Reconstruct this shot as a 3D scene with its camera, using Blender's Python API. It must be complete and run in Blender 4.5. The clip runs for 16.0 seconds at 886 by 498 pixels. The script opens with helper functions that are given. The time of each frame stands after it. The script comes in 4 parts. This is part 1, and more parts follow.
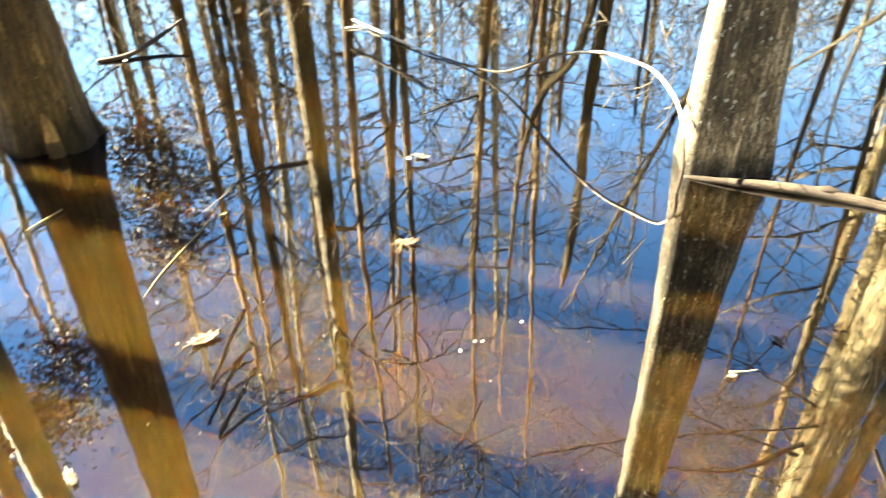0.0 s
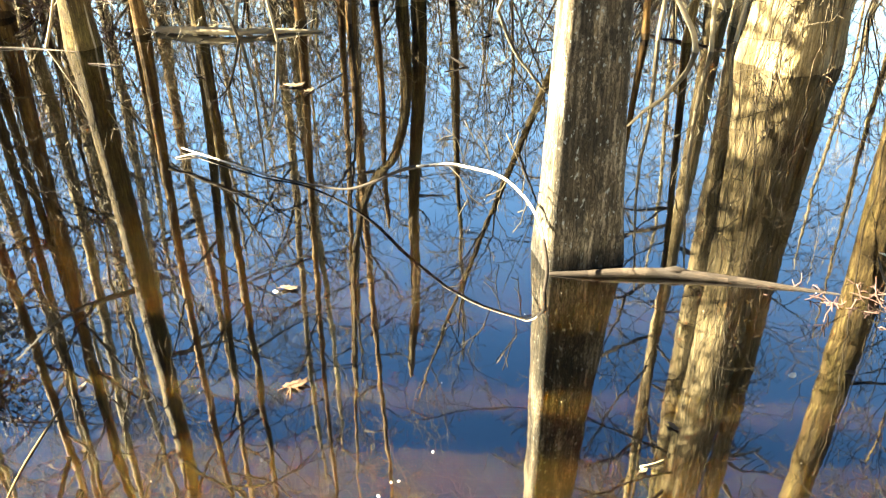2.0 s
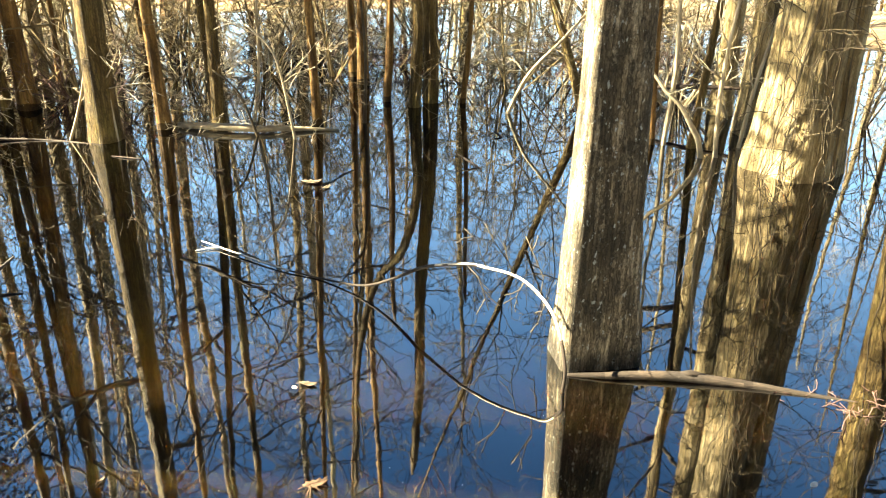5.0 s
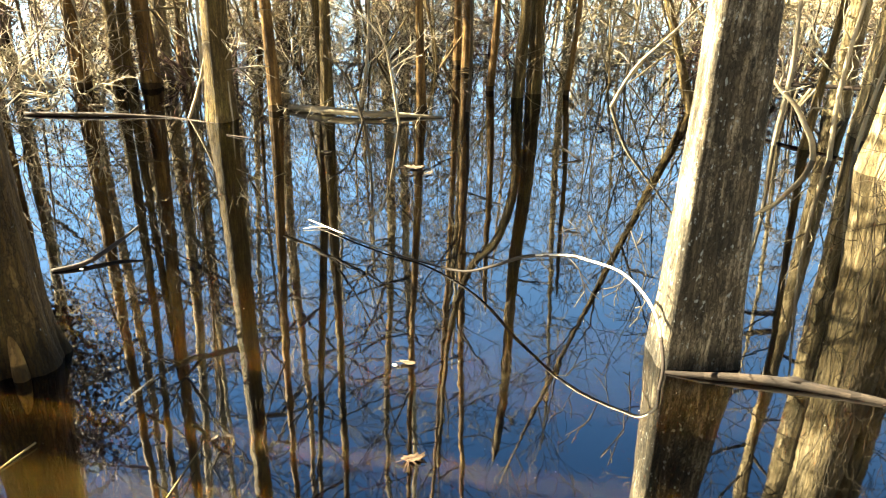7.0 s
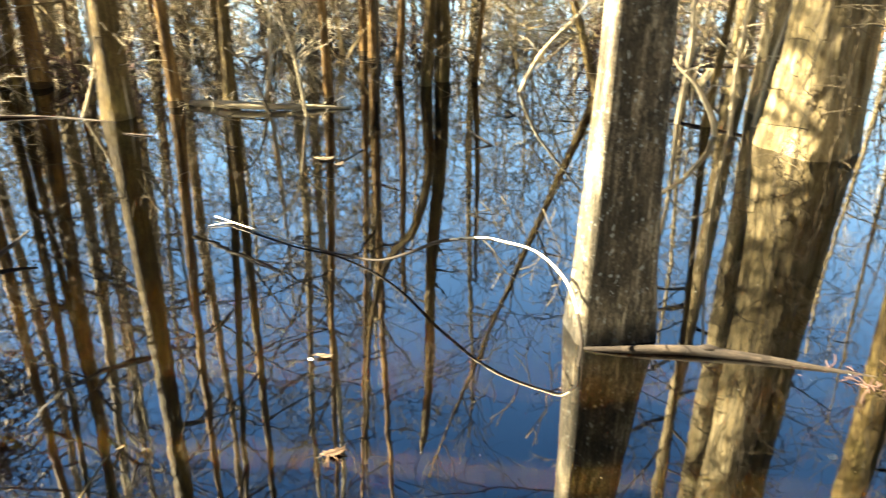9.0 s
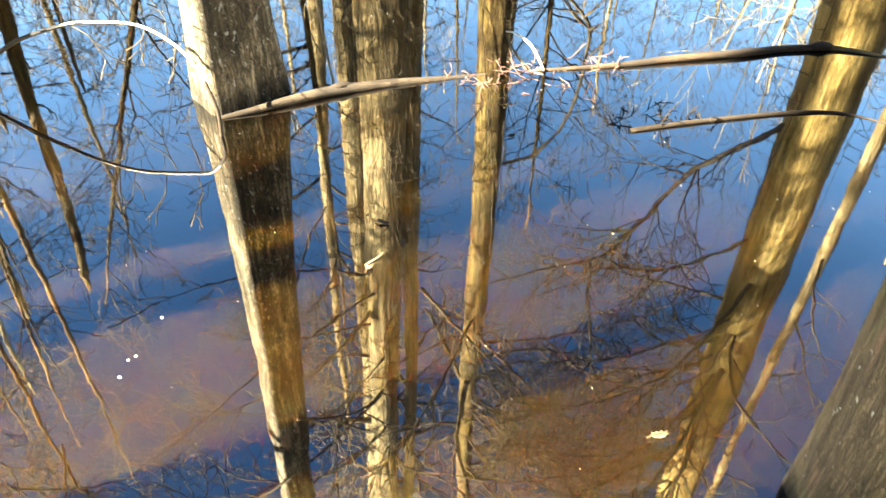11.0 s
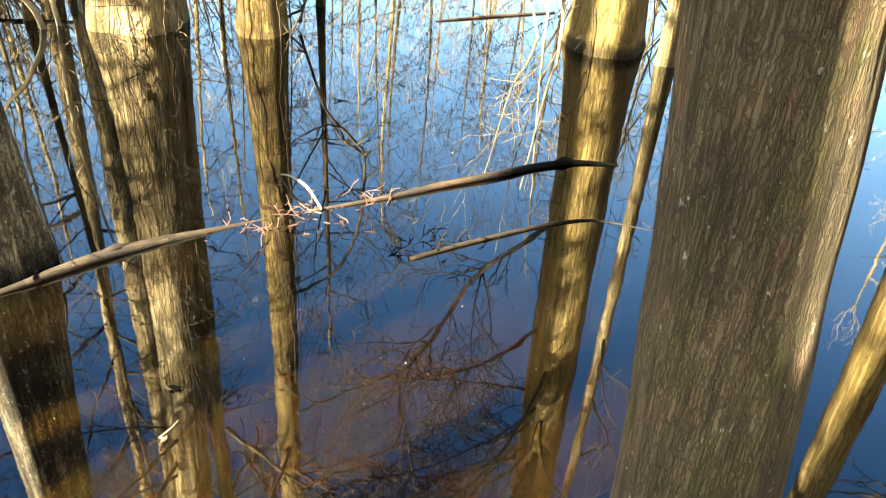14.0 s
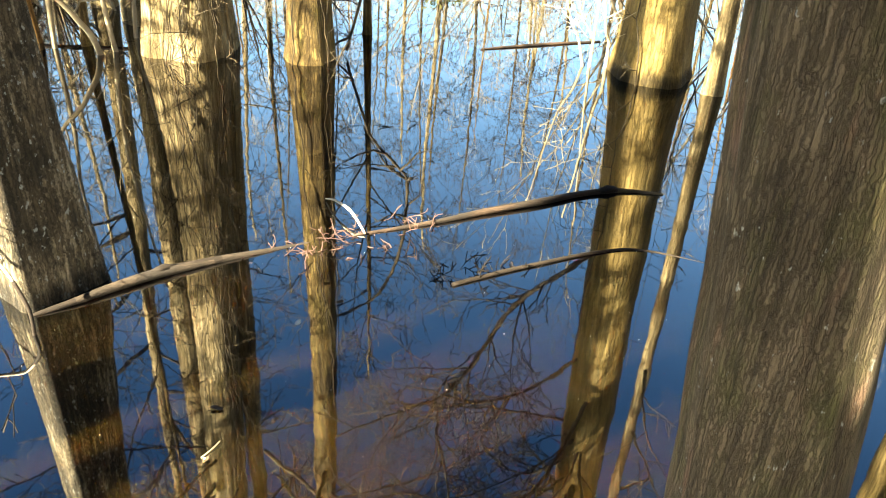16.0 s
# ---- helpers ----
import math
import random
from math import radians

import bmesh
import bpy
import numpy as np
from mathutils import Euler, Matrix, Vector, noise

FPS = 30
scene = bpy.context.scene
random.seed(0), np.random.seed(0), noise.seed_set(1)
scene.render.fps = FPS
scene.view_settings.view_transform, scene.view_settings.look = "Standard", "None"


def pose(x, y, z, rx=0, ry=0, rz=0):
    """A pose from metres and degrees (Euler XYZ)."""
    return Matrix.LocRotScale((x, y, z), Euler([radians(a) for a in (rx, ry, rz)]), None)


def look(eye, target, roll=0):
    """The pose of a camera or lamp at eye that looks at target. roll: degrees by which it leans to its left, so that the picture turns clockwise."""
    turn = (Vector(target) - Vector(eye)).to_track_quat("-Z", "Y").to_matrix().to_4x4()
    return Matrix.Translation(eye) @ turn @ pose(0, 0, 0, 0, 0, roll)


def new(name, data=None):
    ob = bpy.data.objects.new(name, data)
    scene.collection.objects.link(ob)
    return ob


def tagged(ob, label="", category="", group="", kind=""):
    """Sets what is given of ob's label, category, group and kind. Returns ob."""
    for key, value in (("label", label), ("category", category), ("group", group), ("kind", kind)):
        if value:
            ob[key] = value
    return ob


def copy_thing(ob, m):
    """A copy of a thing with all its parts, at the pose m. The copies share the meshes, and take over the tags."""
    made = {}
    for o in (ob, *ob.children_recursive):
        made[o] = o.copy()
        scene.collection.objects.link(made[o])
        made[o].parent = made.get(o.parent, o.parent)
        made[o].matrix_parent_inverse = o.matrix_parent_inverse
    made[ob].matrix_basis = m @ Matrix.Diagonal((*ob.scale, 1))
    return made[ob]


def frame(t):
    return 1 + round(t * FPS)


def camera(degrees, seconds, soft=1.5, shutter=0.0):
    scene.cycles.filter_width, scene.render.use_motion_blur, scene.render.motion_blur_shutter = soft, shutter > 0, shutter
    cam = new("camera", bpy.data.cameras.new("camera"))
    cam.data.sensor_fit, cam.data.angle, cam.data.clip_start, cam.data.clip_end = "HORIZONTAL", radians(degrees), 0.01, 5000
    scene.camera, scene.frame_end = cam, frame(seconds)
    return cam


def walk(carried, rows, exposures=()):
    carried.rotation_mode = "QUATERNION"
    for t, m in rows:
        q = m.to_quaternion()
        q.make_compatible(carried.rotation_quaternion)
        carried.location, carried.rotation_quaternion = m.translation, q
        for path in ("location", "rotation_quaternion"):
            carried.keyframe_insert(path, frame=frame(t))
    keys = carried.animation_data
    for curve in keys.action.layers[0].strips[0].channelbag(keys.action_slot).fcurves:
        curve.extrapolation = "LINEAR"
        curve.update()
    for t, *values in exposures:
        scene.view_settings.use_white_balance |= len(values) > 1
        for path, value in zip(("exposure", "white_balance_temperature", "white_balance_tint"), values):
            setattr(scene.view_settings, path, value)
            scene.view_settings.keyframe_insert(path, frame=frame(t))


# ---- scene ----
cam = camera(59.1, 16.0, soft=1.1, shutter=0.25)
walk(cam, [
    (0, look((0.310, 0.041, 1.675), (-0.887, 2.132, -0.111), -0.88)),
    (0.5, look((0.182, 0.085, 1.709), (-0.566, 2.438, 0.004), -1.09)),
    (1, look((0.138, 0.078, 1.758), (-0.473, 2.463, 0.044), -1.14)),
    (1.5, look((0.128, 0.070, 1.758), (-0.456, 2.497, 0.094), -0.35)),
    (2, look((0.066, 0.060, 1.791), (-0.562, 2.565, 0.265), -0.20)),
    (2.5, look((0.014, 0.035, 1.812), (-0.605, 2.629, 0.437), 0.74)),
    (3, look((-0.001, 0.043, 1.821), (-0.637, 2.677, 0.534), 0.72)),
    (3.5, look((0.007, 0.042, 1.834), (-0.631, 2.701, 0.602), 0.87)),
    (3.7, look((-0.008, 0.037, 1.836), (-0.630, 2.711, 0.628), 1.30)),
    (5.8, look((-0.019, -0.038, 1.863), (-0.760, 2.593, 0.626), 1.35)),
    (6, look((-0.025, -0.050, 1.867), (-0.795, 2.567, 0.620), 1.53)),
    (6.5, look((-0.041, -0.059, 1.859), (-0.919, 2.517, 0.599), 1.55)),
    (7, look((-0.057, -0.076, 1.862), (-1.035, 2.466, 0.606), 1.23)),
    (7.5, look((-0.070, -0.090, 1.859), (-1.077, 2.445, 0.611), 1.40)),
    (8, look((-0.083, -0.076, 1.844), (-1.100, 2.452, 0.589), 1.82)),
    (8.5, look((-0.082, -0.041, 1.846), (-1.087, 2.481, 0.569), 1.25)),
    (9, look((-0.047, -0.018, 1.795), (-0.730, 2.614, 0.527), 1.01)),
    (9.5, look((-0.028, 0.043, 1.734), (-0.106, 2.640, 0.233), 0.76)),
    (10, look((0.038, 0.051, 1.699), (0.153, 2.517, -0.005), -0.02)),
    (10.2, look((0.018, 0.043, 1.695), (0.229, 2.476, -0.048), 0.13)),
    (12.3, look((-0.063, -0.072, 1.662), (0.908, 1.777, -0.492), 4.90)),
    (12.5, look((-0.052, -0.053, 1.700), (0.937, 1.851, -0.396), 4.77)),
    (13, look((-0.015, -0.040, 1.787), (1.158, 1.965, -0.110), 4.72)),
    (13.5, look((0.001, -0.040, 1.818), (1.285, 2.065, 0.109), 4.21)),
    (14, look((-0.006, -0.038, 1.824), (1.384, 2.104, 0.249), 3.76)),
    (14.5, look((-0.018, -0.038, 1.826), (1.372, 2.151, 0.318), 3.34)),
    (15, look((-0.017, -0.034, 1.822), (1.353, 2.171, 0.318), 3.63)),
    (15.5, look((-0.022, -0.030, 1.821), (1.304, 2.205, 0.320), 3.58)),
    (16, look((-0.017, -0.027, 1.820), (1.264, 2.236, 0.324), 3.07)),
], exposures=[(0.0, 3.55), (0.6, 3.48), (1.3, 3.26), (2.0, 3.08), (2.6, 2.85), (3.5, 2.66), (8.6, 2.64), (9.2, 2.6), (10.2, 2.9), (12.5, 3.85), (13.0, 3.45), (13.5, 3.0), (14.2, 2.5), (16.0, 2.44)])

# ---- light ----
SUN_BEARING, SUN_HEIGHT = -100.0, 38.0
SUN = Vector((math.sin(radians(SUN_BEARING)) * math.cos(radians(SUN_HEIGHT)),
              math.cos(radians(SUN_BEARING)) * math.cos(radians(SUN_HEIGHT)), math.sin(radians(SUN_HEIGHT))))
world = bpy.data.worlds.new("sky")
scene.world = world
world.use_nodes = True
wn = world.node_tree.nodes
sky = wn.new("ShaderNodeTexSky")
sky.sky_type, sky.sun_disc = "NISHITA", False
sky.sun_elevation, sky.sun_rotation = radians(SUN_HEIGHT), radians(SUN_BEARING)
sky.altitude = 300.0
sky.air_density, sky.dust_density, sky.ozone_density = 1.0, 0.0, 0.8
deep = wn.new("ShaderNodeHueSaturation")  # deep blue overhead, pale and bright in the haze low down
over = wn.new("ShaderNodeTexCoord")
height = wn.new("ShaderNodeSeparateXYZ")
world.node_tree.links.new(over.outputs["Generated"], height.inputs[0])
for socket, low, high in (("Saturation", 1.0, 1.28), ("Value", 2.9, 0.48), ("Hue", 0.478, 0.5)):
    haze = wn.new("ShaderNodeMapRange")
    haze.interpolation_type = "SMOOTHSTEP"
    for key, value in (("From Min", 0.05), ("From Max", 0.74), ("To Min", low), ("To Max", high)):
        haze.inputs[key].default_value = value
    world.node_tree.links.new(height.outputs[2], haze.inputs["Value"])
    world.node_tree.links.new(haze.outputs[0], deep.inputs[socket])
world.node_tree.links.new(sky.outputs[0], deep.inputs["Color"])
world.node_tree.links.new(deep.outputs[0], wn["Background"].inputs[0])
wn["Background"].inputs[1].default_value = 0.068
sun_data = bpy.data.lights.new("sun", "SUN")
sun_data.energy, sun_data.angle, sun_data.color = 20.0, radians(0.5), (1.0, 0.87, 0.58)
sun = new("sun", sun_data)
sun.matrix_world = look(SUN * 40, (0, 0, 0))


# ---- materials ----
class Nodes:
    """A small writer of node trees."""

    def __init__(self, name):
        self.mat = bpy.data.materials.new(name)
        self.mat.use_nodes = True
        self.tree = self.mat.node_tree
        self.bsdf = self.tree.nodes["Principled BSDF"]
        self.coords = self.add("ShaderNodeTexCoord")

    def add(self, kind, **values):
        node = self.tree.nodes.new(kind)
        for key, value in values.items():
            node.inputs[key.replace("_", " ")].default_value = value
        return node

    def link(self, a, b):
        self.tree.links.new(a, b)

    def mapped(self, scale, output="Object"):
        m = self.add("ShaderNodeMapping")
        m.inputs["Scale"].default_value = scale
        self.link(self.coords.outputs[output], m.inputs["Vector"])
        return m.outputs[0]

    def noise(self, vector, scale, detail=4.0, rough=0.55, distort=0.0):
        n = self.add("ShaderNodeTexNoise", Scale=scale, Detail=detail, Roughness=rough, Distortion=distort)
        self.link(vector, n.inputs["Vector"])
        return n.outputs["Fac"]

    def ramp(self, fac, stops):
        r = self.add("ShaderNodeValToRGB")
        for n, (at, colour) in enumerate(stops):
            e = r.color_ramp.elements[n] if n < 2 else r.color_ramp.elements.new(at)
            e.position, e.color = at, (*colour, 1)
        self.link(fac, r.inputs["Fac"])
        return r.outputs["Color"]

    def mix(self, fac, a, b):
        m = self.add("ShaderNodeMix")
        m.data_type = "RGBA"
        for value, socket in ((fac, m.inputs[0]), (a, m.inputs[6]), (b, m.inputs[7])):
            if hasattr(value, "links"):
                self.link(value, socket)
            else:
                socket.default_value = value if isinstance(value, float) else (*value, 1)
        return m.outputs[2]

    def math(self, how, a, b):
        m = self.add("ShaderNodeMath")
        m.operation = how
        for value, socket in ((a, m.inputs[0]), (b, m.inputs[1])):
            if hasattr(value, "links"):
                self.link(value, socket)
            else:
                socket.default_value = value
        return m.outputs[0]

    def bump(self, height, strength, distance):
        b = self.add("ShaderNodeBump", Strength=strength, Distance=distance)
        self.link(height, b.inputs["Height"])
        self.link(b.outputs[0], self.bsdf.inputs["Normal"])


def grey(v):
    return (v, v, v)


def bark_material(name, dark, mid, light, moss=(0.10, 0.11, 0.03), moss_much=0.3, flakes=60.0, tall=0.2, wet=0.03, bump=0.6, cracks=0.7, specks=0.0, blush=0.0, blotches=0.0):
    """Furrowed bark: flakes longer than wide between dark furrows, blotches, moss, pale lichen specks and a damp foot."""
    n = Nodes(name)
    flat = n.mapped((1, 1, 1))
    wander = n.add("ShaderNodeTexNoise", Scale=42.0, Detail=6.0, Roughness=0.7)
    n.link(flat, wander.inputs["Vector"])
    push = n.add("ShaderNodeVectorMath")
    push.operation = "MULTIPLY_ADD"
    n.link(wander.outputs["Color"], push.inputs[0])
    push.inputs[1].default_value = (min(0.034, 2.1 / flakes), min(0.034, 2.1 / flakes), min(0.030, 2.1 / flakes))
    n.link(n.mapped((1, 1, tall)), push.inputs[2])
    furrows = n.add("ShaderNodeTexVoronoi", Scale=flakes)
    furrows.feature = "DISTANCE_TO_EDGE"
    cells = n.add("ShaderNodeTexVoronoi", Scale=flakes)
    for v in (furrows, cells):
        n.link(push.outputs[0], v.inputs["Vector"])
    crack = n.ramp(furrows.outputs["Distance"], [(0.0, grey(0.25)), (0.18, grey(1.0)), (0.07, grey(0.68))])
    tone = n.add("ShaderNodeSeparateColor")
    n.link(cells.outputs["Color"], tone.inputs[0])
    fine = n.noise(n.mapped((1, 1, 0.3)), flakes * 2.6, 5.0, 0.7)
    broad = n.noise(n.mapped((1, 1, 0.45)), 5.0, 5.0, 0.65)
    mixed = n.math("ADD", n.math("MULTIPLY", tone.outputs[0], 0.16), n.math("ADD", n.math("MULTIPLY", fine, 0.40), n.math("MULTIPLY", broad, 0.53)))
    colour = n.ramp(mixed, [(0.34, dark), (0.76, light), (0.54, mid)])

    def times(colour, other, much):
        m = n.add("ShaderNodeMix")
        m.data_type, m.blend_type = "RGBA", "MULTIPLY"
        m.inputs[0].default_value = much
        n.link(colour, m.inputs[6])
        n.link(other, m.inputs[7])
        return m.outputs[2]

    colour = times(colour, n.ramp(n.noise(flat, 2.3, 3.0), [(0.35, grey(0.62)), (0.7, grey(1.15))]), 1.0)
    if blush:
        colour = n.mix(n.ramp(n.noise(n.mapped((1, 1, 0.22)), 9.0, 3.0, 0.6), [(0.60, grey(0.0)), (0.72, grey(blush))]), colour, (0.21, 0.125, 0.09))
    if blotches:
        colour = n.mix(n.ramp(n.noise(n.mapped((1, 1, 0.4)), 14.0, 5.0, 0.7), [(0.48, grey(0.0)), (0.60, grey(blotches))]), colour, (0.025, 0.022, 0.016))
    if moss_much:
        spots = n.ramp(n.noise(n.mapped((1, 1, 0.35)), 6.0, 6.0, 0.75), [(0.64 - moss_much * 0.3, grey(0.0)), (0.82 - moss_much * 0.3, grey(0.7))])
        colour = n.mix(spots, colour, moss)
    colour = times(colour, crack, cracks)
    groove = n.ramp(n.noise(n.mapped((1, 1, 0.05)), flakes * 0.45, 4.0, 0.6), [(0.36, grey(0.42)), (0.50, grey(1.0))])
    colour = times(colour, groove, 0.8)
    if specks:
        v = n.noise(n.mapped((1, 1, 0.6)), 48.0, 3.0, 0.6)
        colour = n.mix(n.ramp(v, [(0.72 - specks * 0.1, grey(0.0)), (0.77 - specks * 0.1, grey(0.7))]), colour, (0.34, 0.37, 0.36))
    if wet:
        place = n.add("ShaderNodeSeparateXYZ")
        n.link(n.add("ShaderNodeNewGeometry").outputs["Position"], place.inputs[0])
        edge = n.math("ADD", place.outputs[2], n.math("MULTIPLY", n.noise(flat, 7.0), -0.10))
        colour = times(colour, n.ramp(n.math("DIVIDE", edge, wet * 2.0), [(0.0, grey(0.26)), (0.6, grey(1.0)), (0.3, grey(0.5))]), 1.0)
    n.link(colour, n.bsdf.inputs["Base Color"])
    n.bsdf.inputs["Roughness"].default_value = 0.85
    n.bsdf.inputs["Specular IOR Level"].default_value = 0.2
    n.bump(n.math("ADD", n.math("ADD", n.math("ADD", crack, groove), n.math("MULTIPLY", tone.outputs[0], 0.4)), n.math("MULTIPLY", fine, 0.5)), bump, 0.010)
    return n.mat


def plain_material(name, a, b, scale=14.0, rough=0.8, stretch=(1, 1, 1), bump=0.3, distance=0.004):
    """Two tones of one stuff, mixed by grain, with a little relief; each piece differs a little."""
    n = Nodes(name)
    grain = n.noise(n.mapped(stretch), scale, 5.0, 0.6)
    colour = n.ramp(grain, [(0.3, a), (0.7, b)])
    info = n.add("ShaderNodeObjectInfo")
    h = n.add("ShaderNodeHueSaturation")
    n.link(n.math("ADD", 0.8, n.math("MULTIPLY", info.outputs["Random"], 0.4)), h.inputs["Value"])
    n.link(colour, h.inputs["Color"])
    n.link(h.outputs[0], n.bsdf.inputs["Base Color"])
    n.bsdf.inputs["Roughness"].default_value = rough
    n.bsdf.inputs["Specular IOR Level"].default_value = 0.2
    n.bump(grain, bump, distance)
    return n.mat


def log_material(name, dark, mid, light, wet=0.45):
    """Weathered wood that lies in water: grain along the log, dark soaked blotches, paler dry patches."""
    n = Nodes(name)
    grain = n.noise(n.mapped((3, 26, 26)), 6.0, 6.0, 0.7)
    patch = n.noise(n.mapped((1, 1, 1)), 4.5, 4.0, 0.6)
    colour = n.ramp(n.math("ADD", n.math("MULTIPLY", grain, 0.55), n.math("MULTIPLY", patch, 0.45)), [(0.36, dark), (0.66, light), (0.50, mid)])
    soaked = n.ramp(n.noise(n.mapped((1, 1, 1)), 3.1, 3.0, 0.5), [(0.50, grey(0.0)), (0.58, grey(wet))])
    colour = n.mix(soaked, colour, (0.012, 0.009, 0.007))
    n.link(colour, n.bsdf.inputs["Base Color"])
    n.bsdf.inputs["Roughness"].default_value = 0.75
    n.bsdf.inputs["Specular IOR Level"].default_value = 0.25
    n.bump(grain, 0.8, 0.006)
    return n.mat


def water_material():
    """Murky swamp water: brown silt seen through a clear mirror of a surface."""
    n = Nodes("murky water")
    away = n.add("ShaderNodeVectorMath")
    away.operation = "DISTANCE"
    n.link(n.mapped((0.62, 1, 1)), away.inputs[0])
    away.inputs[1].default_value = (-0.62, 1.05, 0.0)
    cloud = n.noise(n.mapped((1, 1, 1)), 0.8, 4.0, 0.55, 0.7)
    silt = n.math("ADD", n.math("MULTIPLY", away.outputs["Value"], 0.33), n.math("MULTIPLY", n.math("SUBTRACT", cloud, 0.5), 0.55))
    colour = n.ramp(silt, [(0.10, (0.0092, 0.0051, 0.0010)), (0.70, (0.0010, 0.0006, 0.0003)), (0.42, (0.0044, 0.0024, 0.0006))])
    n.link(colour, n.bsdf.inputs["Base Color"])
    n.bsdf.inputs["Roughness"].default_value = 0.02
    n.bsdf.inputs["Subsurface Weight"].default_value = 1.0
    n.bsdf.inputs["Subsurface Radius"].default_value = (1.0, 0.5, 0.18)
    n.bsdf.inputs["Subsurface Scale"].default_value = 0.8
    n.bsdf.inputs["IOR"].default_value = 2.8
    ripple = n.math("ADD", n.noise(n.mapped((1, 1, 1)), 3.0, 2.0), n.math("MULTIPLY", n.noise(n.mapped((1, 1, 1)), 14.0, 2.0), 0.10))
    n.bump(ripple, 0.035, 0.02)
    return n.mat


WATER = water_material()
BARK_GREY = bark_material("grey mossy bark", (0.055, 0.042, 0.026), (0.095, 0.074, 0.047), (0.17, 0.138, 0.094), (0.062, 0.066, 0.018), 0.55, 120.0, 0.11, 0.03, 1.0, 0.22, 0.5, 0.9)
BARK_TAN = bark_material("tan ridged bark", (0.085, 0.060, 0.024), (0.22, 0.170, 0.085), (0.40, 0.335, 0.205), (0.12, 0.092, 0.022), 0.22, 40.0, 0.06, 0.0, 0.9, 0.5)
BARK_GOLD = bark_material("golden ridged bark", (0.078, 0.052, 0.012), (0.195, 0.140, 0.046), (0.32, 0.250, 0.108), (0.12, 0.092, 0.012), 0.30, 34.0, 0.07, 0.05, 0.7, 0.5)
BARK_OLIVE = bark_material("olive lichen bark", (0.040, 0.026, 0.008), (0.115, 0.077, 0.025), (0.22, 0.158, 0.058), (0.13, 0.108, 0.022), 0.45, 48.0, 0.10, 0.0, 0.9, 0.75, 0.1)
BARK_BROWN = bark_material("brown lichen bark", (0.024, 0.012, 0.003), (0.078, 0.045, 0.012), (0.17, 0.110, 0.036), (0.085, 0.062, 0.012), 0.4, 52.0, 0.12, 0.15, 0.9, 0.8, 0.15)
BARK_DARK = bark_material("weathered dark bark", (0.036, 0.028, 0.017), (0.125, 0.100, 0.064), (0.52, 0.45, 0.32), (0.12, 0.11, 0.04), 0.12, 62.0, 0.09, 0.05, 0.8, 0.75, 0.95, 0.0, 0.75)
BARK_SMOOTH = bark_material("smooth brown bark", (0.055, 0.029, 0.008), (0.155, 0.088, 0.026), (0.30, 0.19, 0.068), (0.18, 0.14, 0.03), 0.25, 30.0, 0.10, 0.009, 0.6, 0.5)
TWIG = plain_material("bare twig", (0.018, 0.014, 0.009), (0.075, 0.058, 0.034), 6.0, 0.8)
TWIG_DARK = plain_material("dark wet bough", (0.010, 0.008, 0.006), (0.034, 0.027, 0.019), 6.0, 0.8)
TWIG_RED = plain_material("reddish twig", (0.025, 0.013, 0.011), (0.085, 0.050, 0.042), 6.0, 0.8)
BRUSH = plain_material("dry tan brush", (0.155, 0.130, 0.082), (0.36, 0.31, 0.22), 5.0, 0.8)
BRUSH_DARK = plain_material("olive brown brush", (0.060, 0.044, 0.020), (0.17, 0.130, 0.062), 5.0, 0.8)
PALE = plain_material("peeled pale wood", (0.30, 0.26, 0.20), (0.56, 0.51, 0.43), 30.0, 0.7, (1, 1, 1))
LOG = log_material("brown weathered log", (0.007, 0.004, 0.003), (0.023, 0.014, 0.009), (0.062, 0.040, 0.025), 0.8)
LOG_PALE = log_material("grey weathered log", (0.006, 0.004, 0.003), (0.017, 0.012, 0.008), (0.055, 0.040, 0.028), 0.9)
# wet wood, and also the shade painted on the arched stick
LOG_DARK = plain_material("wet and shaded dark wood", (0.005, 0.0035, 0.0025), (0.020, 0.014, 0.010), 24.0, 0.8, (1, 6, 6), 0.6, 0.006)
LEAF = plain_material("dead leaf", (0.024, 0.013, 0.007), (0.055, 0.034, 0.020), 40.0, 0.7)
LEAF_PALE = plain_material("bleached dead leaf", (0.040, 0.029, 0.018), (0.085, 0.065, 0.043), 40.0, 0.7)
GREEN = plain_material("green shrub leaf", (0.07, 0.09, 0.02), (0.17, 0.18, 0.05), 20.0, 0.6)
SOIL = plain_material("muddy leaf litter", (0.10, 0.07, 0.04), (0.28, 0.21, 0.12), 12.0, 0.9, (1, 1, 1), 0.8, 0.03)
CHIP = plain_material("white chip", (0.40, 0.38, 0.34), (0.55, 0.53, 0.48), 40.0, 0.7)


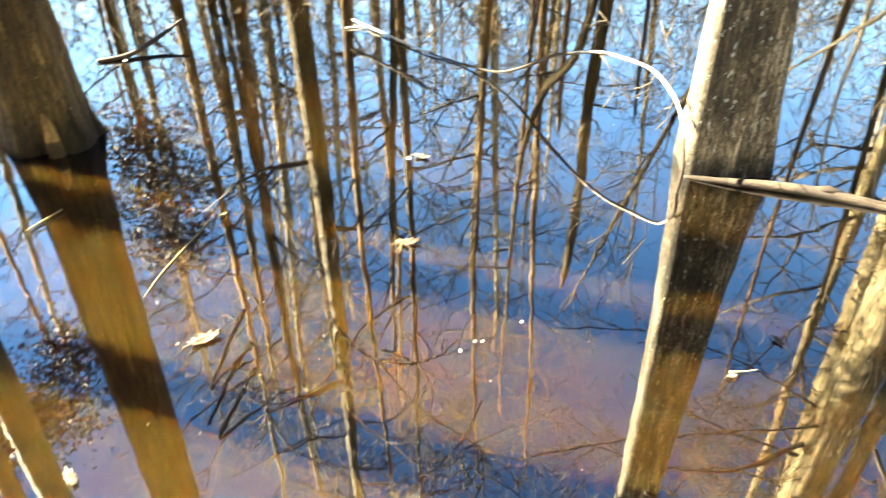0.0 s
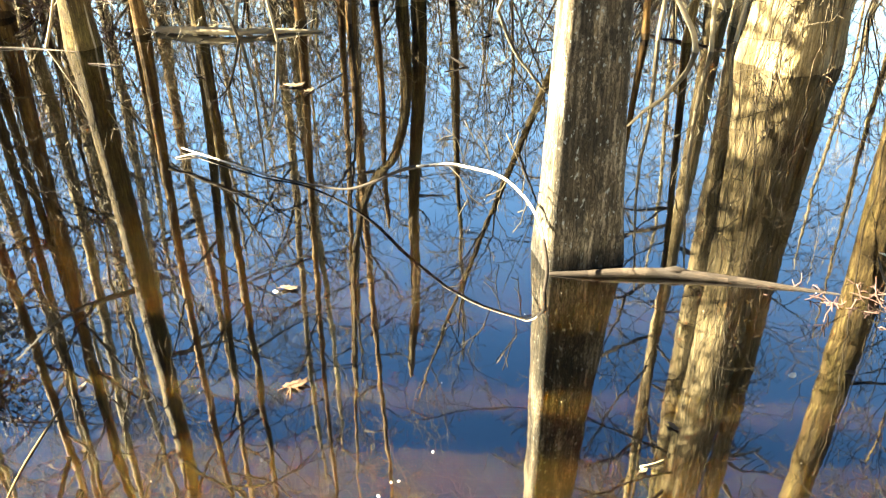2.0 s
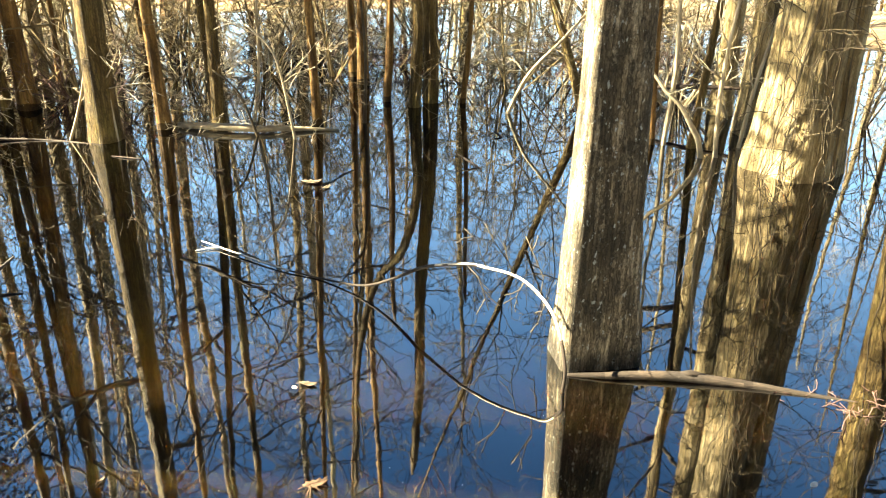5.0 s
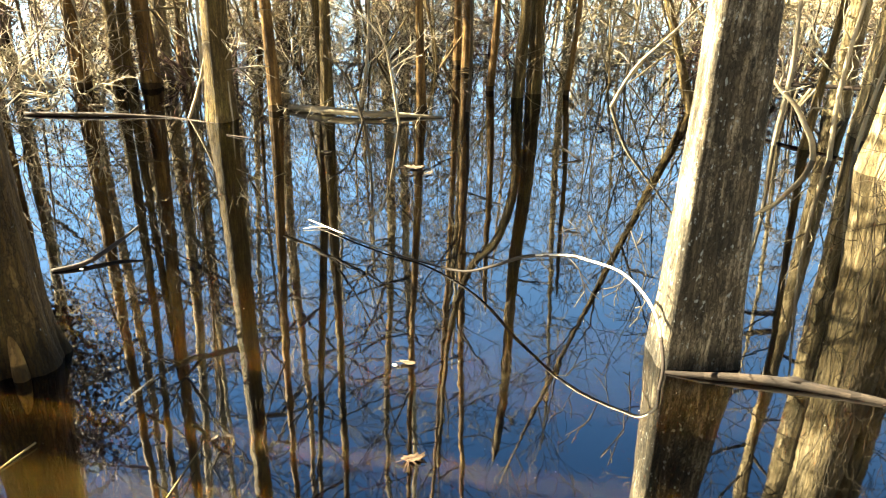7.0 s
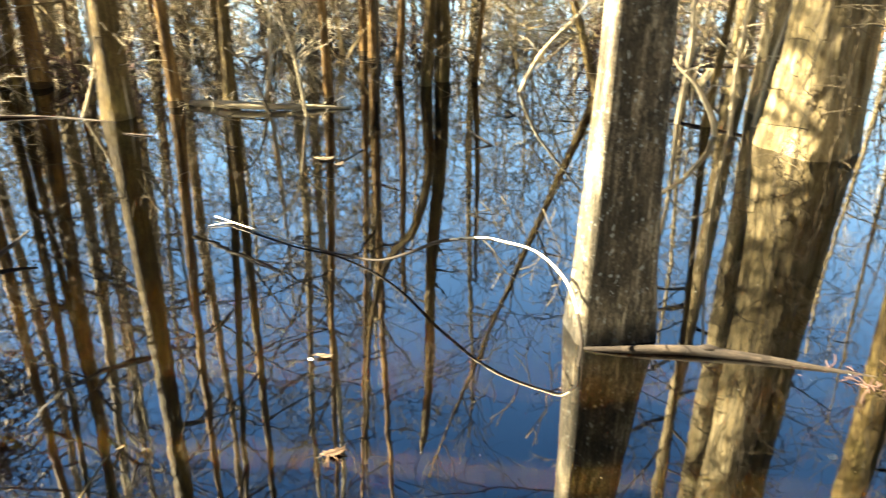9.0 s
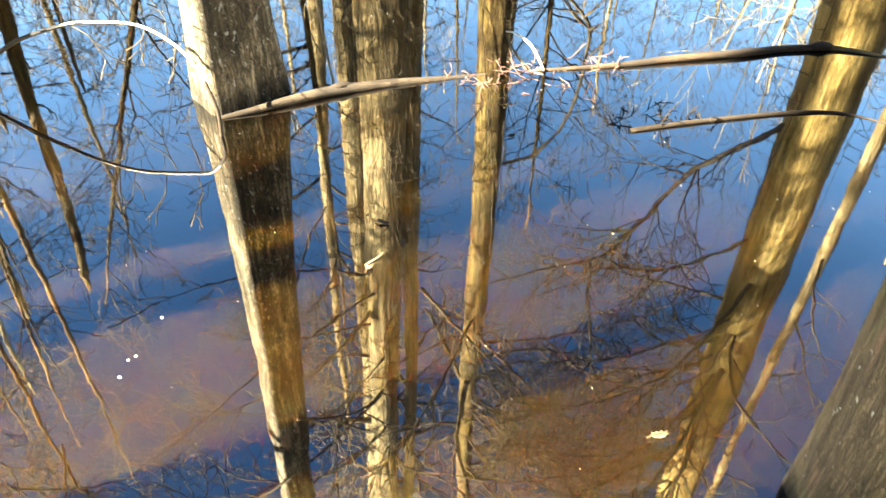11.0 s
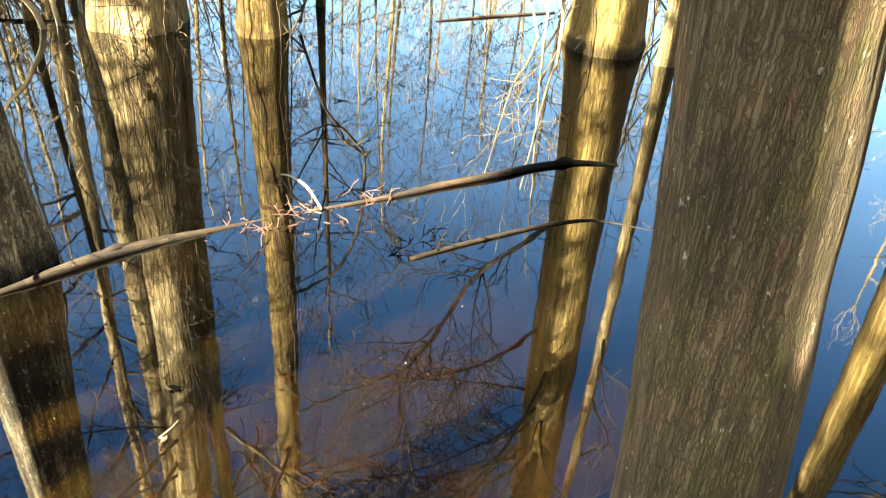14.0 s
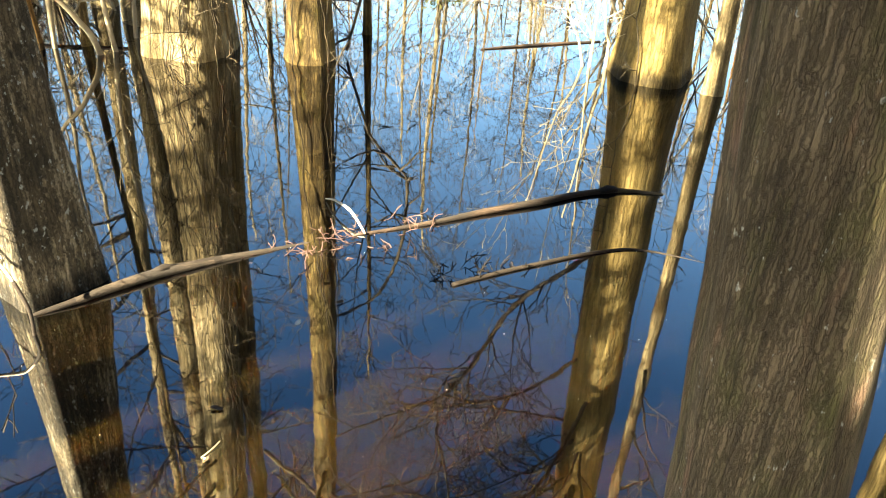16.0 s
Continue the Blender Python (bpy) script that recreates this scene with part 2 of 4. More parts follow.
# ---- mesh tools ----
class Geo:
    """Vertices and faces gathered for one mesh."""

    def __init__(self):
        self.verts, self.faces = [], []

    def tube(self, pts, rads, sides=6, rough=0.0, lobes=None, closed=True):
        """A closed, tapered tube along pts; lobes(z, angle) scales the radius."""
        pts = [Vector(p) for p in pts]
        first = len(self.verts)
        side = None
        for k, p in enumerate(pts):
            way = (pts[min(k + 1, len(pts) - 1)] - pts[max(k - 1, 0)]).normalized()
            if side is None:
                side = way.cross(Vector((0, 0, 1)) if abs(way.z) < 0.9 else Vector((0, 1, 0))).normalized()
            side = (side - way * side.dot(way)).normalized()
            up = way.cross(side)
            for a in range(sides):
                turn = 2 * math.pi * a / sides
                r = rads[k]
                if lobes:
                    r *= lobes(p.z, turn)
                if rough:
                    r *= 1 + rough * noise.noise((p.x * 9 + math.cos(turn) * 2, p.y * 9 + math.sin(turn) * 2, p.z * 5))
                self.verts.append(p + (side * math.cos(turn) + up * math.sin(turn)) * r)
        for k in range(len(pts) - 1):
            for a in range(sides):
                b = (a + 1) % sides
                i, j = first + k * sides, first + (k + 1) * sides
                self.faces.append((i + a, i + b, j + b, j + a))
        if not closed:
            return
        self.faces.append(tuple(first + a for a in reversed(range(sides))))
        last = first + (len(pts) - 1) * sides
        self.faces.append(tuple(last + a for a in range(sides)))

    def mesh(self, name, material, smooth=True):
        me = bpy.data.meshes.new(name)
        me.from_pydata([tuple(v) for v in self.verts], [], self.faces)
        me.materials.append(material)
        if smooth:
            me.polygons.foreach_set("use_smooth", [True] * len(me.polygons))
        me.update()
        return me


def part(name, geo, material, parent, label=""):
    ob = new(name, geo.mesh(name, material) if isinstance(geo, Geo) else geo)
    ob.parent = parent
    if label:
        ob["label"] = label
    return ob


def thing(name, x, y, z=0.0, turn=0.0):
    ob = new(name)
    ob.empty_display_size = 0.1
    ob.matrix_world = pose(x, y, z, 0, 0, turn)
    return ob


def curve_points(keys, steps):
    """Points along a smooth curve through the keys."""
    keys = [Vector(k) for k in keys]
    out = []
    for k in range(len(keys) - 1):
        a, b, c, d = keys[max(k - 1, 0)], keys[k], keys[k + 1], keys[min(k + 2, len(keys) - 1)]
        for s in range(steps):
            t = s / steps
            out.append(0.5 * ((2 * b) + (c - a) * t + (2 * a - 5 * b + 4 * c - d) * t * t + (3 * b - a - 3 * c + d) * t ** 3))
    return out + [keys[-1]]


def bough(geo, rng, at, way, length, radius, level, droop=0.0, spread=0.9, curl=0.22, kids=5, thin=0.0026):
    """A crooked branch and, below level, its side branches and twigs."""
    bits = max(3, min(9, int(length / 0.22) + 2)) if level < 2 else 3
    if level <= 0:
        bits = 2
    step = length / bits
    pts, rads = [Vector(at)], [radius]
    way = Vector(way).normalized()
    for k in range(bits):
        way = (way + Vector((rng.gauss(0, curl), rng.gauss(0, curl), rng.gauss(0, curl) + droop))).normalized()
        pts.append(pts[-1] + way * step)
        rads.append(max(radius * (1 - 0.82 * (k + 1) / bits), thin))
    geo.tube(pts, rads, 6 if radius > 0.03 else 4 if radius > 0.008 else 3, closed=level > 0)
    if level <= 0:
        return
    for n in range(kids):
        u = 0.22 + 0.75 * (n + rng.random() * 0.8) / kids
        k = min(int(u * bits), bits - 1)
        p = pts[k].lerp(pts[k + 1], u * bits - k)
        along = (pts[k + 1] - pts[k]).normalized()
        out = along.cross(Vector((rng.gauss(0, 1), rng.gauss(0, 1), rng.gauss(0, 1)))).normalized()
        bough(geo, rng, p, along * (1.15 - spread * 0.4) + out * spread, length * rng.uniform(0.32, 0.6) * (1.1 - 0.45 * u),
              max(rads[k] * rng.uniform(0.5, 0.7), thin + 0.0004), level - 1, droop * 0.8, spread, curl, max(3, kids - 1), thin)


def bare_tree(name, x, y, radius, height, label, seed, bark, lean=(0.0, 0.0), taper=0.62, flare=0.35, flare_height=0.35, lobe=0.10,
              limbs=10, first=2.6, limb_length=2.4, sides=20, twig=None, level=2, bend=0.05, ridges=0.0, group="trees in the flooded wood", kids=5, crown=True, square=None):
    """A leafless tree standing in the water: flared foot, tapered trunk, limbs with twigs."""
    rng = random.Random(seed)
    tree = tagged(thing(name, x, y), label, "tree", group)
    zs = [-0.35, -0.15, -0.05, 0.0, 0.05, 0.1, 0.16, 0.23, 0.32, 0.42, 0.55, 0.7, 0.9, 1.15, 1.45, 1.8, 2.2]
    while zs[-1] < height:
        zs.append(zs[-1] + 0.55)
    wob = [rng.uniform(0, 6.28) for _ in range(6)]

    def axis(z):
        u = max(z, 0.0)
        return Vector((lean[0] * u + bend * (math.sin(u * 0.55 + wob[0]) - math.sin(wob[0])), lean[1] * u + bend * (math.sin(u * 0.5 + wob[1]) - math.sin(wob[1])), z))

    def girth(z):
        u = min(max(z, 0.0) / height, 1.0)
        return radius * (1 - taper * u ** 0.8) * (1 + flare * math.exp(-max(z, -0.1) / flare_height)) * (1.0 if u < 0.93 else 0.6)

    def lobes(z, a):
        foot = math.exp(-max(z, 0) / (flare_height * 1.6))
        s = 1 + lobe * foot * (math.sin(3 * a + wob[2]) + 0.7 * math.sin(5 * a + wob[3])) + 0.03 * math.sin(2 * a + wob[4] + z * 0.6)
        if square:  # a squarish stem: half its width, half its depth, its turn
            wide, deep, turn = square
            c, d = abs(math.cos(a - turn)), abs(math.sin(a - turn))
            s *= 1.0 / ((c / wide) ** 9 + (d / deep) ** 9) ** (1 / 9)
        if ridges:
            s += ridges * noise.noise((math.cos(a) * 5.5 + wob[5], math.sin(a) * 5.5, z * 1.1)) + ridges * 0.6 * noise.noise((math.cos(a) * 13, math.sin(a) * 13 + wob[5], z * 2.3))
        return s

    if ridges:
        fine = [zs[0]]
        for a, b in zip(zs, zs[1:]):
            cuts = max(1, int((b - a) / (0.035 if a < 2 else 0.3)))
            fine += [a + (b - a) * (k + 1) / cuts for k in range(cuts)]
        zs = fine
    g = Geo()
    g.tube([axis(z) for z in zs], [girth(z) for z in zs], sides, 0.03, lobes)
    part("trunk", g, bark, tree)
    if not crown:
        return tree
    for n in range(limbs):
        z = first + (height * 0.96 - first) * ((n + rng.random() * 0.7) / limbs) ** 0.9
        a = rng.uniform(0, 6.28)
        up = rng.uniform(0.25, 0.9)
        g = Geo()
        u = 1 - 0.55 * (z - first) / max(height - first, 0.1)
        bough(g, rng, axis(z), (math.cos(a), math.sin(a), up), limb_length * rng.uniform(0.6, 1.15) * u, min(girth(z) * 0.5, 0.06) * rng.uniform(0.5, 1.0), level, 0.03, 0.9, 0.2, kids)
        part("limb", g, twig or TWIG, tree)
    g = Geo()
    for n in range(3):
        bough(g, rng, axis(height - 0.1), (rng.gauss(0, 0.4), rng.gauss(0, 0.4), 1), limb_length * 0.7, girth(height) * 0.7, level, 0.0, 0.8, 0.18, kids)
    part("top_branches", g, twig or TWIG, tree)
    return tree


# ---- the setting ----
def water_sheet():
    g = Geo()
    ring = 64
    radii = [0.0, 12.0, 60.0, 900.0]
    g.verts.append(Vector((0, 0, 0)))
    for r in radii[1:]:
        for a in range(ring):
            g.verts.append(Vector((r * math.cos(2 * math.pi * a / ring), r * math.sin(2 * math.pi * a / ring), 0)))
    for a in range(ring):
        b = (a + 1) % ring
        g.faces.append((0, 1 + a, 1 + b))
        for k in range(2):
            i, j = 1 + k * ring, 1 + (k + 1) * ring
            g.faces.append((i + a, j + a, j + b, i + b))
    return tagged(new("water", g.mesh("water", WATER, False)), "still murky brown swamp water mirroring trees and sky", "water", kind="structure")


water_sheet()


def bank(cx, cy, length, width, turn, high, seed):
    """A low muddy bank that rises out of the water."""
    g = Geo()
    nx, ny = 40, 14
    for i in range(nx + 1):
        for j in range(ny + 1):
            u, v = 2 * i / nx - 1, 2 * j / ny - 1
            swell = max(0.0, 1 - abs(u) ** 4) * max(0.0, 1 - abs(v) ** 2.2)
            p = Vector((u * length / 2, v * width / 2, 0))
            z = -0.12 + (high + 0.12) * swell + 0.10 * noise.noise((p.x * 0.9 + seed, p.y * 0.9, 0)) * swell + 0.04 * noise.noise((p.x * 4, p.y * 4, seed))
            g.verts.append(Vector((p.x, p.y + 0.5 * noise.noise((u * 4, seed, 0)), z)))
    for i in range(nx):
        for j in range(ny):
            a = i * (ny + 1) + j
            g.faces.append((a, a + ny + 1, a + ny + 2, a + 1))
    ob = tagged(new("ground", g.mesh("ground", SOIL)), "low muddy bank covered in leaf litter beyond the water", "ground", kind="structure")
    ob.matrix_world = pose(cx, cy, 0, 0, 0, turn)


bank(6.5, 13.5, 18, 5, -28, 0.22, 3)
bank(-9.0, 15.5, 16, 6, 30, 0.20, 8)

# ---- the large trees ----
old_post = bare_tree("dark_tree", -0.083, 3.09, 0.117, 11.0, "weathered dark-barked squarish tree with one pale sunlit face, standing in water", 11, BARK_DARK,
                     lean=(-0.020, -0.010), taper=0.45, flare=0.58, flare_height=1.0, lobe=0.015, limbs=7, first=6.4, limb_length=1.6, sides=72, ridges=0.018, bend=0.0, square=(1.0, 0.64, radians(24)))
bare_tree("grey_tree", 1.232, 0.652, 0.177, 12.0, "thick grey-brown tree with finely furrowed mossy bark standing in water", 12, BARK_GREY,
          lean=(-0.058, 0.070), taper=0.45, flare=0.24, flare_height=0.40, lobe=0.05, limbs=9, first=4.5, limb_length=2.4, sides=96, ridges=0.05, bend=0.0)
left_tree = bare_tree("brown_tree", -2.78, 1.91, 0.160, 11.5, "brown tree with a buttressed black wet foot and lichen", 13, BARK_BROWN,
                      lean=(0.0025, -0.0055), taper=0.3, flare=0.26, flare_height=0.28, lobe=0.10, limbs=9, first=4.0, limb_length=2.3, sides=56, ridges=0.05, bend=0.015)
bare_tree("olive_tree", 1.981, 5.796, 0.150, 11.0, "straight olive-brown tree wrapped in thin vines", 14, BARK_OLIVE,
          lean=(0.01, 0.0), taper=0.5, flare=0.30, flare_height=0.6, lobe=0.06, limbs=12, first=5.2, limb_length=2.4, sides=40, ridges=0.05, bend=0.04)
bare_tree("golden_tree", 4.362, 4.527, 0.271, 13.0, "broad tree with smooth golden-brown bark and vertical shadow bands", 15, BARK_GOLD,
          lean=(0.0, 0.0), taper=0.4, flare=0.25, flare_height=0.35, lobe=0.06, limbs=11, first=3.6, limb_length=2.6, sides=56, ridges=0.035, bend=0.03)
bare_tree("slender_tree", 4.495, 3.984, 0.061, 8.0, "slender pale tree beside the broad golden one", 16, BARK_TAN,
          lean=(-0.01, 0.01), taper=0.5, flare=0.3, limbs=9, first=2.4, limb_length=1.5)


def twin_tree():
    """Stems grown together at the foot, the hindmost in the shade of the others."""
    tree = bare_tree("twin_tree", 1.16, 6.28, 0.245, 13.0, "massive twin-stemmed tree with tan ridged bark and creeping vines", 18, BARK_TAN,
                     lean=(-0.012, 0.0), taper=0.55, flare=0.25, flare_height=0.8, lobe=0.10, limbs=10, first=6.4, limb_length=2.4, sides=64, ridges=0.07, bend=0.03)
    dx, dy = 0.26, 0.04
    stem = bare_tree("twin_tree", 1.16 + dx, 6.28 + dy, 0.118, 11.0, "stem", 19, BARK_TAN,
                     lean=(-0.014, 0.0), taper=0.55, flare=0.25, flare_height=0.8, lobe=0.10, limbs=10, first=5.4, limb_length=2.4, sides=64, ridges=0.07, bend=0.03)
    for child in list(stem.children):
        child.parent = tree
        child.matrix_parent_inverse = Matrix.Translation((dx, dy, 0))
    bpy.data.objects.remove(stem)
    return tree


twin = twin_tree()
tan_tree = bare_tree("tan_tree", 1.09, 7.37, 0.205, 12.5, "pale tan sunlit tree close behind the twin-stemmed one", 17, BARK_TAN,
                     lean=(-0.010, 0.0), taper=0.5, flare=0.28, flare_height=0.8, lobe=0.08, limbs=10, first=5.4, limb_length=2.4, sides=56, ridges=0.07, bend=0.03)

# slim trees of the wood, where they stand in the water: x, y, radius, height, lean x, lean y, bark
SLIM = [
    (-6.19, 5.80, 0.073, 10.3, 0.00, 0.00, BARK_SMOOTH), (-5.60, 6.12, 0.084, 11.4, 0.00, 0.00, BARK_SMOOTH), (-5.79, 6.03, 0.046, 8.4, 0.02, -0.01, BARK_OLIVE),
    (-4.28, 5.45, 0.115, 12.1, 0.00, 0.00, BARK_OLIVE), (-4.01, 5.89, 0.053, 8.6, 0.00, 0.00, BARK_SMOOTH), (-3.79, 6.42, 0.051, 7.4, -0.05, 0.02, BARK_OLIVE),
    (-3.62, 6.14, 0.052, 9.1, 0.00, 0.00, BARK_OLIVE), (-2.80, 6.42, 0.040, 7.2, 0.00, 0.00, BARK_SMOOTH), (-3.01, 8.22, 0.056, 9.0, 0.02, 0.0, BARK_SMOOTH),
    (-3.25, 8.55, 0.043, 8.5, -0.02, 0.0, BARK_SMOOTH), (-0.50, 7.47, 0.044, 4.7, -0.32, 0.0, BARK_OLIVE), (0.77, 8.02, 0.095, 9.0, 0.0, 0.0, BARK_TAN),
    (0.456, 6.70, 0.033, 6.0, 0.03, 0.0, BARK_OLIVE), (0.123, 6.70, 0.028, 5.6, -0.04, 0.0, BARK_SMOOTH), (2.71, 6.34, 0.035, 3.5, -0.02, 0.0, BARK_OLIVE),
    (4.82, 1.89, 0.165, 10.0, 0.0, 0.0, BARK_GOLD),
]
for n, (x, y, r, h, lx, ly, bark) in enumerate(SLIM):
    bare_tree("slim_tree", x, y, r, h, "slim leafless tree rising from the flooded wood", 40 + n, bark, lean=(lx, ly), taper=0.6, flare=0.3, flare_height=0.3,
              lobe=0.05, limbs=(14, 12, 9, 10, 7, 8, 9)[n] if n < 7 else 17 if r < 0.07 else 26, first=5.0 if n == 15 else 1.1 + 0.8 * (r > 0.06), limb_length=1.5 + 7 * r, sides=16, bend=0.05)

# unseen trees added at the back of the clearing, to shade the water and the trunks
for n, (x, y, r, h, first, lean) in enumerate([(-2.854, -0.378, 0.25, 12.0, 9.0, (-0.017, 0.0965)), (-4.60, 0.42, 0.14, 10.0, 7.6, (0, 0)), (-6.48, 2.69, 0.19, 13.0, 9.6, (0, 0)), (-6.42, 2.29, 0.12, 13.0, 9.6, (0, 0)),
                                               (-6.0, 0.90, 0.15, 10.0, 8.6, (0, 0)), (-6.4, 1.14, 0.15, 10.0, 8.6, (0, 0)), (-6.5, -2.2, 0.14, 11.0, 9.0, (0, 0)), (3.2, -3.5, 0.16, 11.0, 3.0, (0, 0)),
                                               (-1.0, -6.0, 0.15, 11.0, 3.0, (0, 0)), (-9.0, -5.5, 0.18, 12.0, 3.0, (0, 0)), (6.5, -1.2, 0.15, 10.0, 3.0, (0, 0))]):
    bare_tree("shade_tree", x, y, r, h, "unseen leafless tree behind the clearing, added to cast shade", 80 + n, BARK_GREY, lean=lean, taper=0.2 if n in (2, 3) else 0.62, limbs=9, first=first, limb_length=2.4, sides=18, bend=0.0)


# tall trees farther back on the sunny side, whose wide crowns close over the mirror
for n, (deg, d, r, h) in enumerate([(-58, 14.0, 0.12, 14.0), (-52, 16.0, 0.13, 15.0), (-46, 14.2, 0.11, 13.5), (-40, 15.6, 0.13, 15.0), (-33, 14.4, 0.11, 14.0), (-26, 15.8, 0.12, 14.5)]):
    bare_tree("tall_tree", d * math.sin(radians(deg)), d * math.cos(radians(deg)), r, h, "tall leafless tree with a wide twiggy crown over the flooded wood", 140 + n, BARK_OLIVE if n % 2 else BARK_SMOOTH,
              limbs=34, first=5.0, limb_length=3.4, sides=12, bend=0.06, kids=6, twig=TWIG_DARK)


# fine crowns over the far side of the open water
for n in range(8):
    turn, d = radians(17 + 3.4 * n), (13.6, 12.6, 14.4, 13.2, 14.8, 12.9, 14.1, 13.4)[n]
    bare_tree("slim_tree", d * math.sin(turn), d * math.cos(turn), (0.028, 0.036, 0.024)[n % 3], (5.2, 6.4, 4.6)[n % 3], "slim leafless tree beyond the open water with a fine twiggy crown", 160 + n,
              TWIG, limbs=24, first=1.3, limb_length=2.1, sides=8, bend=0.16, twig=TWIG_DARK)


def background():
    """The wood behind: a few kinds of young trees, repeated with turns."""
    rng = random.Random(5)
    kinds = [bare_tree("young_tree", 0, 0, r, h, "young leafless tree in the sunlit wood behind", 120 + n, bark, limbs=limbs, first=0.9, limb_length=ln, sides=8, twig=tw, bend=0.10, kids=4,
                       group="young trees of the wood") for n, (r, h, bark, limbs, ln, tw) in enumerate([
        (0.05, 7.0, BARK_SMOOTH, 11, 1.5, BRUSH), (0.07, 8.5, BARK_OLIVE, 12, 1.8, TWIG), (0.035, 5.5, BARK_SMOOTH, 10, 1.2, BRUSH), (0.09, 9.5, BARK_TAN, 12, 2.0, TWIG),
        (0.045, 6.5, BARK_OLIVE, 12, 1.4, TWIG_RED), (0.06, 8.0, BARK_TAN, 11, 1.6, BRUSH)])]
    spots = []
    tries = 0
    while len(spots) < 150 and tries < 6000:
        tries += 1
        b, d = radians(rng.uniform(-75, 75)), 8.0 + 26 * rng.random() ** 1.25
        x, y = d * math.sin(b), d * math.cos(b)
        deg = math.degrees(b)
        if x < -6 and (abs(y - 6.0 - (x - 1.4) * 0.176) < 1.3 or abs(y - 4.53 - (x - 4.36) * 0.176) < 1.0) and d < 17:
            continue  # the sun comes in here
        if -28 < deg < 16 and d < 13.5 or -12 < deg < 16 and d < 18:
            continue
        if 17 < deg < 43 and d < 23 or (deg > 41 and d < 17) or (-8 < deg < 15 and d < 8.5):
            continue
        if any((x - p) ** 2 + (y - q) ** 2 < 0.4 for p, q in spots):
            continue
        spots.append((x, y))
    for n, (x, y) in enumerate(spots):
        m = pose(x, y, 0, 0, 0, rng.uniform(0, 360))
        k = rng.randrange(len(kinds))
        s = rng.uniform(0.8, 1.25)
        if n < len(kinds):
            kinds[n].matrix_world = m
        else:
            copy_thing(kinds[k], m).scale = (s, s, s)


background()


def far_woods():
    """The wood farther off, too thick to count."""
    rng = random.Random(9)
    g = Geo()
    for n in range(190):
        b, d = radians(rng.uniform(-75, 75)), rng.uniform(34, 60)
        x, y = d * math.sin(b), d * math.cos(b)
        h = rng.uniform(6, 11)
        g.tube([(x, y, -0.3), (x + rng.gauss(0, 0.2), y, h * 0.5), (x + rng.gauss(0, 0.5), y + rng.gauss(0, 0.3), h)], [0.13, 0.09, 0.02], 5)
        for k in range(9):
            bough(g, rng, (x, y, h * rng.uniform(0.2, 0.95)), (rng.gauss(0, 1), rng.gauss(0, 1), 0.7), rng.uniform(1, 2.6), 0.03, 1, 0.02, 0.9, 0.2, 4)
    tagged(new("far_woods", g.mesh("far_woods", BRUSH)), "bare brown woods far beyond the water", "woods", kind="stuff")


far_woods()


def wood_behind():
    """The rest of the flooded wood, unseen at the back of the clearing, too thick to count."""
    rng = random.Random(15)
    g = Geo()
    for n in range(210):
        turn, d = rng.uniform(80, 280), 5.0 + 22 * rng.random()
        if 215 < turn < 285 and d < 22:  # the sunny gap
            continue
        b = radians(turn)
        x, y, h, r = d * math.sin(b), d * math.cos(b), rng.uniform(7, 12), rng.uniform(0.05, 0.18)
        g.tube([(x, y, -0.3), (x, y, 0.4), (x + rng.gauss(0, 0.15), y, h * 0.5), (x + rng.gauss(0, 0.4), y + rng.gauss(0, 0.3), h)], [r * 1.3, r, r * 0.7, 0.02], 8)
        for k in range(10):
            bough(g, rng, (x, y, h * rng.uniform(0.2, 0.95)), (rng.gauss(0, 1), rng.gauss(0, 1), 0.7), rng.uniform(1.2, 3.0), 0.03, 1, 0.02, 0.9, 0.2, 4)
    for n in range(620):  # unseen close stems, added to shut off light from the low sky behind
        turn, d = rng.uniform(84, 286), rng.uniform(11.0, 17.0)
        b = radians(turn)
        x, y, r = d * math.sin(b), d * math.cos(b), rng.uniform(0.07, 0.20)
        h = d * rng.uniform(0.40, 0.54) if turn > 205 else rng.uniform(7, 12)
        g.tube([(x, y, -0.3), (x + rng.gauss(0, 0.1), y, h * 0.5), (x + rng.gauss(0, 0.3), y + rng.gauss(0, 0.3), h)], [r * 1.2, r, r * 0.5], 6)
    tagged(new("surrounding_woods", g.mesh("surrounding_woods", TWIG)), "bare brown trunks and twigs of the unseen wood behind, added to block sky light", "woods", kind="stuff")


wood_behind()


# ---- limbs, vines and snags of the large trees ----
def limb_on(tree, keys, r0, r1, seed, material, twigs=10, name="limb", twig_length=0.5, level=1, steps=6, thin=0.0026):
    """A limb through world points, hung on a tree, with twigs along it."""
    rng = random.Random(seed)
    base = tree.matrix_world.translation
    pts = curve_points([Vector(k) - base for k in keys], steps)
    g = Geo()
    g.tube(pts, [r0 + (r1 - r0) * k / (len(pts) - 1) for k in range(len(pts))], 7, 0.08)
    for n in range(twigs):
        k = rng.randrange(len(pts) // 5, len(pts) - 1)
        along = (pts[k + 1] - pts[k]).normalized()
        out = along.cross(Vector((rng.gauss(0, 1), rng.gauss(0, 1), rng.gauss(0, 1)))).normalized()
        bough(g, rng, pts[k], along * 0.7 + out * 0.8, twig_length * rng.uniform(0.5, 1.4), r1 * 0.9 + 0.002, level, 0.02, 0.9, 0.22, 4, thin)
    return part(name, g, material, tree)


